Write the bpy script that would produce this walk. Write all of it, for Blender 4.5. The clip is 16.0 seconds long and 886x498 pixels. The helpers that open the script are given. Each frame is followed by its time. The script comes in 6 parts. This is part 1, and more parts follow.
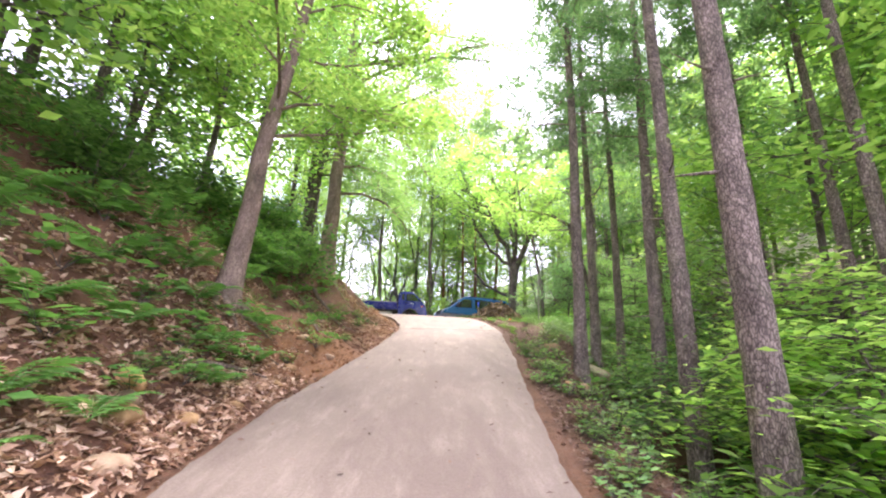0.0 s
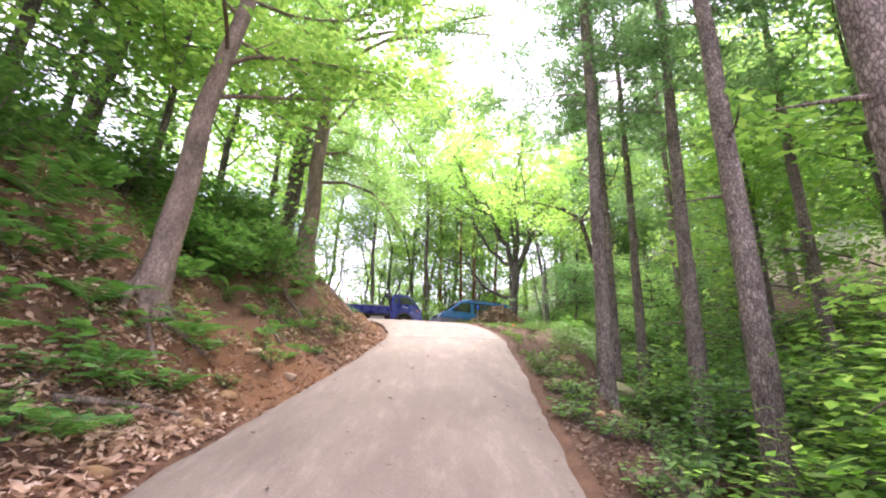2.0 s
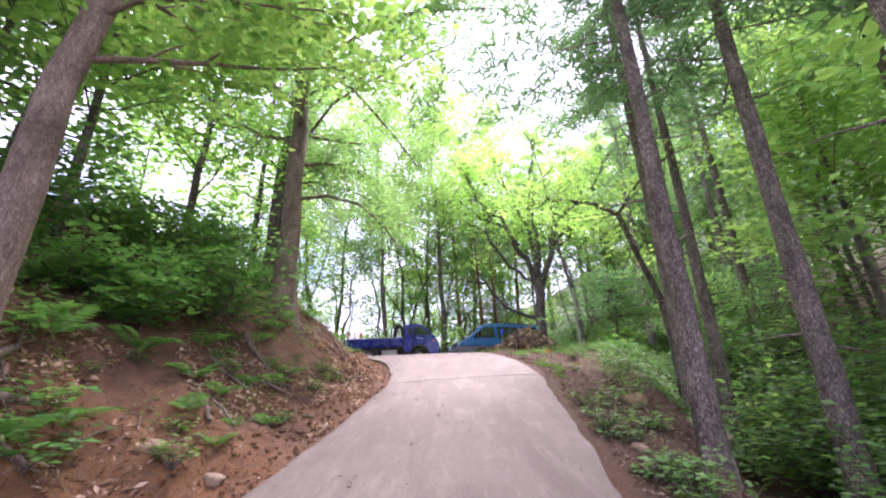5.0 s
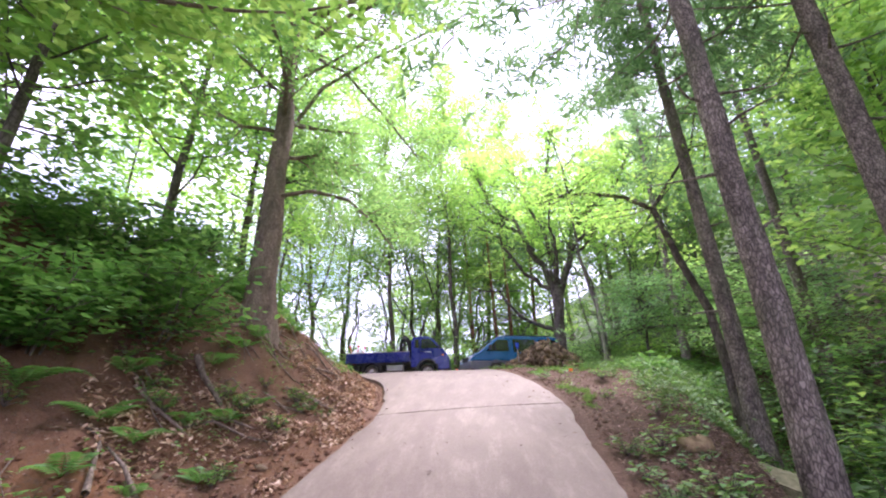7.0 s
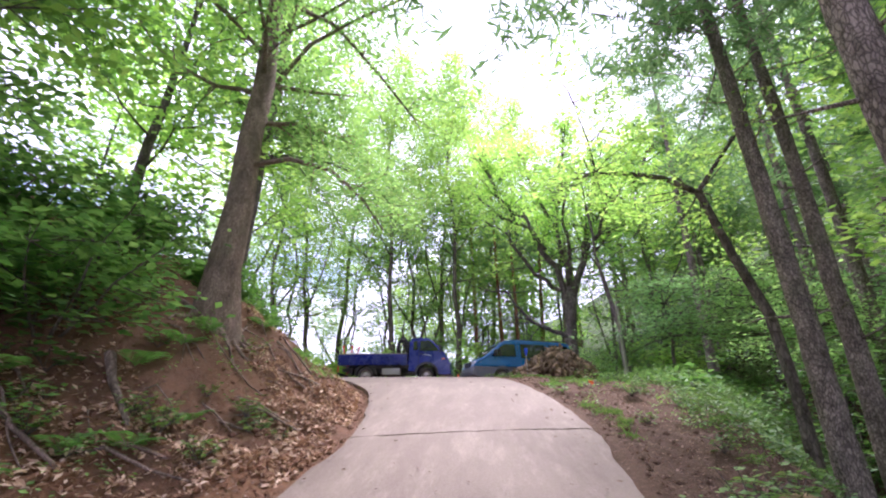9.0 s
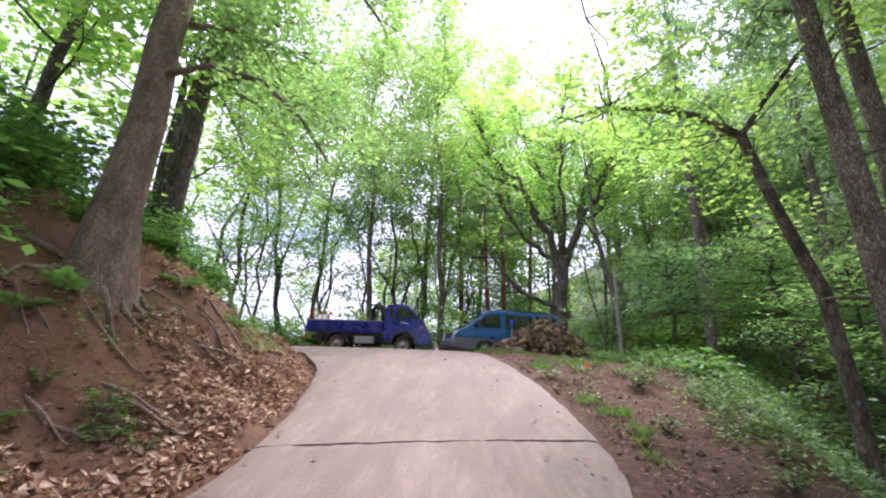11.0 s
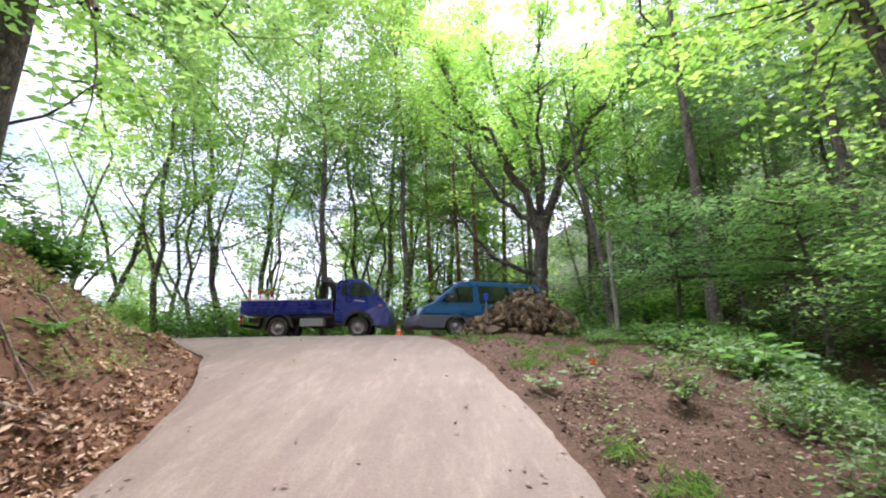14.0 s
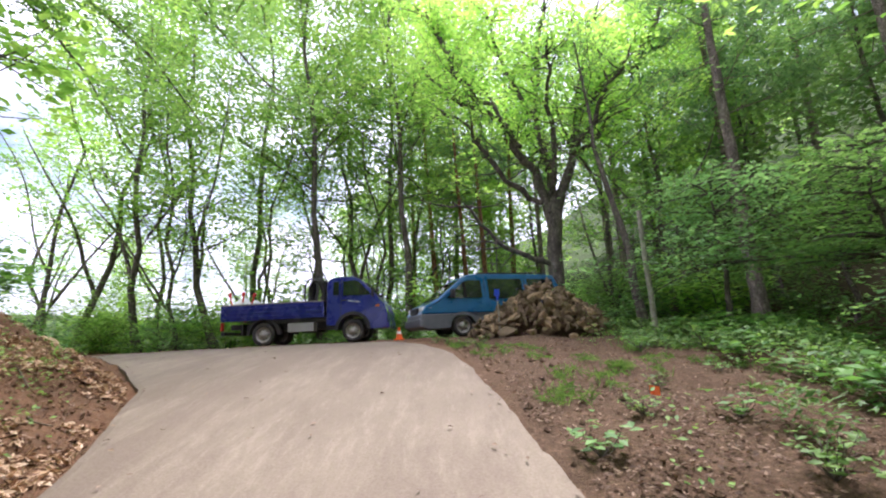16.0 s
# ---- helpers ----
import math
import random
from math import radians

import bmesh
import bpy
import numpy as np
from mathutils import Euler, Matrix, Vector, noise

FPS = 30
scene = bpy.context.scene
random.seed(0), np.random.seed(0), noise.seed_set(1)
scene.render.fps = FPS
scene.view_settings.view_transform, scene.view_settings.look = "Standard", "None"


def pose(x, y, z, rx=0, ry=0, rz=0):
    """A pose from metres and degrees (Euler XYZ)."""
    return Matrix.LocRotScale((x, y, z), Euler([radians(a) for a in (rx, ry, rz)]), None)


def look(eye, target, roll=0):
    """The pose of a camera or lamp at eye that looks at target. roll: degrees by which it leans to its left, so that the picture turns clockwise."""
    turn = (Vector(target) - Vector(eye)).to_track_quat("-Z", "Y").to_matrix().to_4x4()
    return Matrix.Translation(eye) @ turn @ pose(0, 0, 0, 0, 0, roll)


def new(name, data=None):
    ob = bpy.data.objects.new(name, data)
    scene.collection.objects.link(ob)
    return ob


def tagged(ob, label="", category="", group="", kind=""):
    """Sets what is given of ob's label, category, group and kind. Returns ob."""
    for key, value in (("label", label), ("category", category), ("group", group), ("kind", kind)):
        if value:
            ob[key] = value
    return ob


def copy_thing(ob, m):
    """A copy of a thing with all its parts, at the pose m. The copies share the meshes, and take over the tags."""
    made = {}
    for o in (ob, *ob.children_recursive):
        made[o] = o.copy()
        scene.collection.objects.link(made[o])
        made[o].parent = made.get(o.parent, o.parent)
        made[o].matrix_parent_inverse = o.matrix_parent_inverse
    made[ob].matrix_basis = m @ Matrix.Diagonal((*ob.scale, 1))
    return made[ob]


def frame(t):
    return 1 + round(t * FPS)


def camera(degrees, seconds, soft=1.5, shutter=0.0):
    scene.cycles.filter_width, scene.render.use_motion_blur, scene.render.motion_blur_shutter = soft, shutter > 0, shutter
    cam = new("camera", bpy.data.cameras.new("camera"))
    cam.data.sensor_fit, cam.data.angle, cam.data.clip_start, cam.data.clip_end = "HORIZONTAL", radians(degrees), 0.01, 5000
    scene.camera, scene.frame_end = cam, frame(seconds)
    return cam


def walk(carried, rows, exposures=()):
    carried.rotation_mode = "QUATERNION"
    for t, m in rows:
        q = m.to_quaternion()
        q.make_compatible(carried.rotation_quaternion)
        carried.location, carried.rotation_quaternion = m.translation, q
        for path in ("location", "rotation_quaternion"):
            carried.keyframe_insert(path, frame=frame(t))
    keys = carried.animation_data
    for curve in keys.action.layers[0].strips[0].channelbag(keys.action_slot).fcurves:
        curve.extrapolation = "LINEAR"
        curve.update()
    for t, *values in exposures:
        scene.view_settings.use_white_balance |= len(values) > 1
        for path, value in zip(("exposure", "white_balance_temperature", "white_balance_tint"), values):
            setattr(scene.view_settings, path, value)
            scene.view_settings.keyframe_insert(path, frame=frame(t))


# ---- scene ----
cam = camera(91.6, 16.0, soft=2.1)
METRES, EYE, TILT, LEAN, TURN = 14.5, 1.6, 0.0, 0.0, 0.0
ROWS = [
    (0.0, 0.0, 0.0, 0.0, -0.77, 16.47, -2.59),
    (0.5, 0.0022, 0.0336, 0.0081, -0.65, 16.74, -1.7),
    (1.0, -0.0005, 0.0685, 0.0136, -0.99, 16.89, -2.26),
    (1.5, 0.0044, 0.1012, 0.0174, -0.97, 16.88, -2.3),
    (2.0, 0.0075, 0.132, 0.0232, -1.0, 16.93, -2.49),
    (2.5, 0.008, 0.167, 0.0319, -0.93, 15.48, -1.86),
    (3.0, 0.0114, 0.2019, 0.0414, -0.07, 6.46, 0.46),
    (3.5, 0.0098, 0.2267, 0.0485, 0.69, 16.63, 0.35),
    (4.0, 0.0139, 0.2528, 0.0527, 2.2, 19.66, 2.2),
    (6.5, 0.0327, 0.3962, 0.0841, 3.6, 21.19, 0.78),
    (7.0, 0.0356, 0.4239, 0.0917, 4.73, 21.43, 1.56),
    (7.5, 0.0318, 0.4547, 0.0994, 5.02, 21.5, 1.13),
    (8.0, 0.0351, 0.4832, 0.1048, 5.39, 21.58, 1.18),
    (8.5, 0.0326, 0.5118, 0.1076, 5.2, 21.79, 0.3),
    (11.0, 0.0475, 0.6685, 0.1398, 3.04, 17.34, -1.85),
    (11.5, 0.049, 0.6993, 0.1479, 1.37, 13.46, -1.81),
    (12.0, 0.0551, 0.7287, 0.1576, 1.08, 13.37, 0.35),
    (12.5, 0.0567, 0.7608, 0.1646, 0.45, 13.21, 0.33),
    (13.0, 0.0634, 0.7921, 0.17, 0.24, 13.23, 1.45),
    (13.5, 0.0658, 0.8233, 0.1742, 0.17, 13.26, 1.56),
    (14.0, 0.0655, 0.8521, 0.1827, 0.03, 13.09, 0.83),
    (14.5, 0.069, 0.8808, 0.1911, 0.34, 13.06, 1.09),
    (15.0, 0.0672, 0.9137, 0.1965, 0.57, 13.11, 1.16),
    (15.5, 0.0719, 0.9466, 0.2019, 0.91, 8.65, 2.9),
    (16.0, 0.0723, 0.9663, 0.2117, 1.27, 11.64, 2.88),
]
walk(cam, [(t, pose(0, 0, EYE, TILT, LEAN, TURN) @ pose(METRES * x, METRES * y, METRES * z, 90 + pitch, roll, yaw)) for t, x, y, z, yaw, pitch, roll in ROWS],
     exposures=[(0.0, 1.66, 6550, 20), (2.5, 1.66, 6450, 24), (4.0, 1.42, 5950, 32), (7.0, 1.27, 5950, 30), (11.0, 0.9, 6000, 26), (13.5, 1.02, 6100, 20), (16.0, 0.93, 6350, 14)])

# ---- world, sun, exposure ----
SUN_ELEV, SUN_AZ = 62.0, 20.0      # degrees; azimuth clockwise from straight ahead
world = bpy.data.worlds.new("sky")
scene.world = world
world.use_nodes = True
wn, wl = world.node_tree.nodes, world.node_tree.links
wn.clear()
sky = wn.new("ShaderNodeTexSky")
sky.sky_type, sky.sun_disc = "NISHITA", False
sky.sun_elevation, sky.sun_rotation = radians(SUN_ELEV), radians(SUN_AZ)
sky.air_density, sky.dust_density, sky.ozone_density = 1.0, 3.0, 1.0
wtex = wn.new("ShaderNodeTexCoord")
wmap = wn.new("ShaderNodeMapping")
wmap.inputs["Scale"].default_value = (1.0, 1.0, 2.6)
wcloud = wn.new("ShaderNodeTexNoise")
wcloud.inputs["Scale"].default_value, wcloud.inputs["Detail"].default_value = 2.2, 6.0
wramp = wn.new("ShaderNodeValToRGB")
wramp.color_ramp.elements[0].position, wramp.color_ramp.elements[1].position = 0.36, 0.54
wmix = wn.new("ShaderNodeMixRGB")
wmix.inputs["Color2"].default_value = (9.4, 9.1, 11.8, 1.0)
wbg = wn.new("ShaderNodeBackground")
wbg.inputs["Strength"].default_value = 0.135
wout = wn.new("ShaderNodeOutputWorld")
wl.new(wtex.outputs["Generated"], wmap.inputs["Vector"])
wl.new(wmap.outputs["Vector"], wcloud.inputs["Vector"])
wl.new(wcloud.outputs["Fac"], wramp.inputs["Fac"])
wl.new(wramp.outputs["Color"], wmix.inputs["Fac"])
wl.new(sky.outputs["Color"], wmix.inputs["Color1"])
wl.new(wmix.outputs["Color"], wbg.inputs["Color"])
wl.new(wbg.outputs["Background"], wout.inputs["Surface"])
sun = new("sun", bpy.data.lights.new("sun", "SUN"))
sun.data.energy, sun.data.angle, sun.data.color = 5.0, radians(28), (1.0, 0.95, 0.94)
se, sa = radians(SUN_ELEV), radians(SUN_AZ)
sun.matrix_world = look((0, 0, 60), (-math.sin(sa) * math.cos(se) * 60, -math.cos(sa) * math.cos(se) * 60, 60 - math.sin(se) * 60))


# ---- materials ----
def material(name):
    m = bpy.data.materials.new(name)
    m.use_nodes = True
    nt = m.node_tree
    return m, nt, nt.nodes["Principled BSDF"]


def node(nt, kind, **values):
    n = nt.nodes.new(kind)
    for k, v in values.items():
        n.inputs[k.replace("_", " ")].default_value = v
    return n


def rgba(c):
    return (c[0], c[1], c[2], 1.0)


def coords(nt, scale=(1, 1, 1), world_space=True):
    """Position in metres, scaled per axis."""
    if world_space:
        g = nt.nodes.new("ShaderNodeNewGeometry")
        out = g.outputs["Position"]
    else:
        g = nt.nodes.new("ShaderNodeTexCoord")
        out = g.outputs["Object"]
    mp = nt.nodes.new("ShaderNodeMapping")
    mp.inputs["Scale"].default_value = scale
    nt.links.new(out, mp.inputs["Vector"])
    return mp.outputs["Vector"]


def noise_tex(nt, vec, scale, detail=4.0, rough=0.55):
    n = nt.nodes.new("ShaderNodeTexNoise")
    n.inputs["Scale"].default_value, n.inputs["Detail"].default_value, n.inputs["Roughness"].default_value = scale, detail, rough
    nt.links.new(vec, n.inputs["Vector"])
    return n.outputs["Fac"]


def ramp(nt, fac, stops):
    r = nt.nodes.new("ShaderNodeValToRGB")
    e = r.color_ramp.elements
    while len(e) < len(stops):
        e.new(0.5)
    for el, (p, c) in zip(e, stops):
        el.position, el.color = p, rgba(c)
    nt.links.new(fac, r.inputs["Fac"])
    return r.outputs["Color"]


def mix(nt, fac, a, b, blend="MIX"):
    n = nt.nodes.new("ShaderNodeMixRGB")
    n.blend_type = blend
    for sock, v in (("Fac", fac), ("Color1", a), ("Color2", b)):
        if isinstance(v, (int, float)):
            n.inputs[sock].default_value = v
        elif isinstance(v, tuple):
            n.inputs[sock].default_value = rgba(v)
        else:
            nt.links.new(v, n.inputs[sock])
    return n.outputs["Color"]


def bump(nt, bsdf, height, strength, distance):
    b = nt.nodes.new("ShaderNodeBump")
    b.inputs["Strength"].default_value, b.inputs["Distance"].default_value = strength, distance
    nt.links.new(height, b.inputs["Height"])
    nt.links.new(b.outputs["Normal"], bsdf.inputs["Normal"])


def grey(v):
    return (v, v, v)


def concrete_material():
    m, nt, b = material("worn_concrete")
    p = coords(nt)
    streak = noise_tex(nt, coords(nt, (2.2, 0.45, 1.0)), 2.2, 12.0, 0.8)
    base = ramp(nt, noise_tex(nt, p, 0.7, 3.0), [(0.3, (0.148, 0.110, 0.080)), (0.7, (0.195, 0.149, 0.110))])
    scuff = ramp(nt, streak, [(0.50, grey(0.0)), (0.62, grey(0.5))])
    base = mix(nt, scuff, base, (0.30, 0.245, 0.192))
    mud = ramp(nt, noise_tex(nt, coords(nt, (1.5, 0.3, 1.0)), 1.0, 9.0, 0.75), [(0.46, grey(0.0)), (0.58, grey(0.72))])
    base = mix(nt, mud, base, (0.12, 0.082, 0.06))
    fine = noise_tex(nt, p, 55.0, 3.0)
    base = mix(nt, 0.25, base, ramp(nt, fine, [(0.3, (0.13, 0.098, 0.082)), (0.7, (0.32, 0.26, 0.225))]))
    spots = ramp(nt, noise_tex(nt, p, 7.0, 2.0), [(0.24, grey(1.0)), (0.3, grey(0.0))])
    base = mix(nt, spots, base, (0.17, 0.13, 0.10))
    nt.links.new(base, b.inputs["Base Color"])
    b.inputs["Roughness"].default_value = 0.85
    bump(nt, b, noise_tex(nt, p, 30.0, 6.0), 0.35, 0.01)
    return m


def soil_material():
    m, nt, b = material("forest_soil")
    p = coords(nt)
    a = ramp(nt, noise_tex(nt, p, 2.2, 6.0, 0.65), [(0.25, (0.06, 0.03, 0.019)), (0.5, (0.21, 0.104, 0.06)), (0.75, (0.36, 0.19, 0.112))])
    clay = ramp(nt, noise_tex(nt, p, 0.33, 3.0), [(0.52, grey(0.0)), (0.66, grey(0.8))])
    a = mix(nt, clay, a, (0.27, 0.125, 0.05))
    # freshly dug clay low on the bank
    g0 = nt.nodes.new("ShaderNodeNewGeometry")
    dig = nt.nodes.new("ShaderNodeVectorMath")
    dig.operation = "DISTANCE"
    dig.inputs[1].default_value = (-2.6, 8.9, 2.1)
    nt.links.new(g0.outputs["Position"], dig.inputs[0])
    rag = nt.nodes.new("ShaderNodeMath")
    rag.operation = "MULTIPLY_ADD"
    rag.inputs[1].default_value = 1.6
    nt.links.new(noise_tex(nt, p, 1.7, 5.0), rag.inputs[0])
    nt.links.new(dig.outputs["Value"], rag.inputs[2])
    pit = nt.nodes.new("ShaderNodeMapRange")
    for key, v in (("From Min", 1.9), ("From Max", 2.7), ("To Min", 0.9), ("To Max", 0.0)):
        pit.inputs[key].default_value = v
    nt.links.new(rag.outputs["Value"], pit.inputs["Value"])
    a = mix(nt, pit.outputs["Result"], a, (0.33, 0.15, 0.058))
    # greyer shoulder earth across the road, darkened further for the gully's shade
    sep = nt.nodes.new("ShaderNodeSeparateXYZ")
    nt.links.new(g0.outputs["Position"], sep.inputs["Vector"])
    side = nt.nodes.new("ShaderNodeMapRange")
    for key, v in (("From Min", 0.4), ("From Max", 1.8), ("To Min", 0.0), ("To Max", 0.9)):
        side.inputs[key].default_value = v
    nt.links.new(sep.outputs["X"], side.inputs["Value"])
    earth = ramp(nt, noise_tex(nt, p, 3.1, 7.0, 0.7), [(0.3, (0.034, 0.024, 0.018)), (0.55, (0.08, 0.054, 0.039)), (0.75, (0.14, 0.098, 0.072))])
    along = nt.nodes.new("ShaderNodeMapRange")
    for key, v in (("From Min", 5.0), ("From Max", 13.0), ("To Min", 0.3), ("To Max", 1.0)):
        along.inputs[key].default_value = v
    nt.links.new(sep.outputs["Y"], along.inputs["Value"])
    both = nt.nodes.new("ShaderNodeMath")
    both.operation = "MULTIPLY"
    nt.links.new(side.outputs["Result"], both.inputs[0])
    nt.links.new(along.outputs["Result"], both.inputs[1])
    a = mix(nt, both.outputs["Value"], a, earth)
    litter = ramp(nt, noise_tex(nt, p, 16.0, 4.0, 0.7), [(0.5, grey(0.0)), (0.62, grey(0.8))])
    a = mix(nt, litter, a, (0.21, 0.132, 0.09))
    fine = noise_tex(nt, p, 60.0, 4.0, 0.7)
    a = mix(nt, 0.5, a, ramp(nt, fine, [(0.3, (0.03, 0.02, 0.014)), (0.7, (0.20, 0.115, 0.07))]))
    # green forest floor away from the walked strip
    g = nt.nodes.new("ShaderNodeNewGeometry")
    ln = nt.nodes.new("ShaderNodeVectorMath")
    ln.operation = "DISTANCE"
    ln.inputs[1].default_value = (0.0, 12.0, 3.0)
    nt.links.new(g.outputs["Position"], ln.inputs[0])
    mr = nt.nodes.new("ShaderNodeMapRange")
    mr.inputs["From Min"].default_value, mr.inputs["From Max"].default_value = 18.0, 34.0
    nt.links.new(ln.outputs["Value"], mr.inputs["Value"])
    far = ramp(nt, noise_tex(nt, p, 0.8, 8.0, 0.75), [(0.35, (0.02, 0.03, 0.012)), (0.65, (0.07, 0.12, 0.03))])
    a = mix(nt, mr.outputs["Result"], a, far)
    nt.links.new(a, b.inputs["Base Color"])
    b.inputs["Roughness"].default_value = 0.95
    b.inputs["Specular IOR Level"].default_value = 0.2
    bump(nt, b, noise_tex(nt, p, 22.0, 8.0, 0.7), 0.8, 0.05)
    return m


def leaf_material(name, dark, mid, light, translucent=0.45, rough=0.5):
    """Leaves: colour varies from leaf to leaf and from tree to tree; light shines through them."""
    m, nt, b = material(name)
    g = nt.nodes.new("ShaderNodeNewGeometry")
    c = ramp(nt, g.outputs["Random Per Island"], [(0.0, dark), (0.5, mid), (1.0, light)])
    o = nt.nodes.new("ShaderNodeObjectInfo")
    hs = nt.nodes.new("ShaderNodeHueSaturation")
    mr = nt.nodes.new("ShaderNodeMapRange")
    mr.inputs["To Min"].default_value, mr.inputs["To Max"].default_value = 0.8, 1.25
    nt.links.new(o.outputs["Random"], mr.inputs["Value"])
    nt.links.new(mr.outputs["Result"], hs.inputs["Value"])
    nt.links.new(c, hs.inputs["Color"])
    nt.links.new(hs.outputs["Color"], b.inputs["Base Color"])
    b.inputs["Roughness"].default_value = rough
    b.inputs["Specular IOR Level"].default_value = 0.35
    tr = nt.nodes.new("ShaderNodeBsdfTranslucent")
    warm = mix(nt, 1.0, hs.outputs["Color"], (1.45, 1.35, 1.0), "MULTIPLY")
    nt.links.new(warm, tr.inputs["Color"])
    ms = nt.nodes.new("ShaderNodeMixShader")
    ms.inputs["Fac"].default_value = translucent
    nt.links.new(b.outputs["BSDF"], ms.inputs[1])
    nt.links.new(tr.outputs["BSDF"], ms.inputs[2])
    nt.links.new(ms.outputs["Shader"], nt.nodes["Material Output"].inputs["Surface"])
    return m


def bark_material(name, dark, light, moss=0.0, plate=34.0, furrow=0.5):
    """Bark: upright plates with dark furrows, flaking paler patches, lichen."""
    m, nt, b = material(name)
    warp = coords(nt, (1.0, 1.0, 0.42))
    n0 = nt.nodes.new("ShaderNodeTexNoise")
    n0.inputs["Scale"].default_value, n0.inputs["Detail"].default_value = 9.0, 3.0
    nt.links.new(warp, n0.inputs["Vector"])
    add = nt.nodes.new("ShaderNodeVectorMath")
    add.operation = "MULTIPLY_ADD"
    add.inputs[1].default_value = (0.09, 0.09, 0.09)
    nt.links.new(n0.outputs["Color"], add.inputs[0])
    nt.links.new(warp, add.inputs[2])
    v = nt.nodes.new("ShaderNodeTexVoronoi")
    v.feature = "DISTANCE_TO_EDGE"
    v.inputs["Scale"].default_value = plate
    nt.links.new(add.outputs["Vector"], v.inputs["Vector"])
    cell = nt.nodes.new("ShaderNodeTexVoronoi")
    cell.inputs["Scale"].default_value = plate
    nt.links.new(add.outputs["Vector"], cell.inputs["Vector"])
    crack = ramp(nt, v.outputs["Distance"], [(0.0, grey(0.1)), (0.2, grey(1.0))])
    flake = ramp(nt, cell.outputs["Color"], [(0.2, grey(0.0)), (0.8, grey(1.0))])
    grain = ramp(nt, noise_tex(nt, coords(nt, (1, 1, 0.3)), 42.0, 6.0, 0.75), [(0.36, grey(0.0)), (0.64, grey(1.0))])
    blotch = ramp(nt, noise_tex(nt, coords(nt, (1, 1, 0.5)), 4.0, 5.0, 0.65), [(0.35, grey(0.62)), (0.65, grey(1.3))])
    tone = mix(nt, 0.45, flake, grain)
    c = mix(nt, tone, dark, light)
    c = mix(nt, 1.0, c, mix(nt, furrow, (1.0, 1.0, 1.0), crack), "MULTIPLY")
    c = mix(nt, 1.0, c, blotch, "MULTIPLY")
    if moss:
        mo = ramp(nt, noise_tex(nt, coords(nt), 1.6, 7.0, 0.7), [(0.5, grey(0.0)), (0.68, grey(moss))])
        c = mix(nt, mo, c, (0.13, 0.14, 0.085))
    nt.links.new(c, b.inputs["Base Color"])
    b.inputs["Roughness"].default_value = 0.92
    b.inputs["Specular IOR Level"].default_value = 0.2
    bump(nt, b, mix(nt, 0.35, crack, tone), 0.8, 0.012)
    return m


def plain_material(name, colour, rough=0.5, metal=0.0, spread=0.12, scale=14.0, coat=0.0, dirt=0.0):
    m, nt, b = material(name)
    p = coords(nt, world_space=False)
    n = noise_tex(nt, p, scale, 5.0)
    lo = tuple(q * (1 - spread) for q in colour)
    hi = tuple(min(1.0, q * (1 + spread)) for q in colour)
    c = ramp(nt, n, [(0.3, lo), (0.7, hi)])
    if dirt:
        d = ramp(nt, noise_tex(nt, p, 3.0, 6.0, 0.7), [(0.45, grey(0.0)), (0.75, grey(dirt))])
        c = mix(nt, d, c, (0.2, 0.15, 0.11))
    nt.links.new(c, b.inputs["Base Color"])
    r = ramp(nt, n, [(0.2, grey(max(0.02, rough - 0.08))), (0.8, grey(min(1.0, rough + 0.08)))])
    nt.links.new(r, b.inputs["Roughness"])
    b.inputs["Metallic"].default_value = metal
    b.inputs["Coat Weight"].default_value = coat
    b.inputs["Coat Roughness"].default_value = 0.05
    return m


def stone_material(name, a, c2):
    m, nt, b = material(name)
    o = nt.nodes.new("ShaderNodeObjectInfo")
    p = coords(nt)
    c = ramp(nt, noise_tex(nt, p, 9.0, 6.0, 0.65), [(0.3, a), (0.7, c2)])
    hs = nt.nodes.new("ShaderNodeHueSaturation")
    mr = nt.nodes.new("ShaderNodeMapRange")
    mr.inputs["To Min"].default_value, mr.inputs["To Max"].default_value = 0.55, 1.5
    nt.links.new(o.outputs["Random"], mr.inputs["Value"])
    nt.links.new(mr.outputs["Result"], hs.inputs["Value"])
    nt.links.new(c, hs.inputs["Color"])
    nt.links.new(hs.outputs["Color"], b.inputs["Base Color"])
    b.inputs["Roughness"].default_value = 0.9
    bump(nt, b, noise_tex(nt, p, 30.0, 6.0, 0.7), 0.6, 0.02)
    return m


def glass_material():
    m, nt, b = material("tinted_glass")
    b.inputs["Base Color"].default_value = (0.012, 0.014, 0.016, 1)
    b.inputs["Roughness"].default_value = 0.03
    b.inputs["IOR"].default_value = 1.5
    b.inputs["Specular IOR Level"].default_value = 0.8
    return m


CONCRETE = concrete_material()
SOIL = soil_material()
LEAF_BRIGHT = leaf_material("maple_leaf", (0.135, 0.29, 0.07), (0.235, 0.42, 0.105), (0.35, 0.52, 0.15), 0.77)
LEAF_MID = leaf_material("oak_leaf", (0.10, 0.215, 0.075), (0.16, 0.31, 0.10), (0.24, 0.40, 0.14), 0.66)
# darker green with the shade of bank and gully put into the colour
LEAF_DARK = leaf_material("shade_darkened_leaf", (0.06, 0.15, 0.045), (0.105, 0.23, 0.065), (0.18, 0.33, 0.095), 0.52)
LEAF_FERN = leaf_material("fern_leaf", (0.075, 0.19, 0.05), (0.125, 0.29, 0.07), (0.19, 0.38, 0.10), 0.45)
LEAF_PALE = leaf_material("pale_understorey_leaf", (0.11, 0.24, 0.09), (0.17, 0.35, 0.14), (0.26, 0.46, 0.20), 0.5)
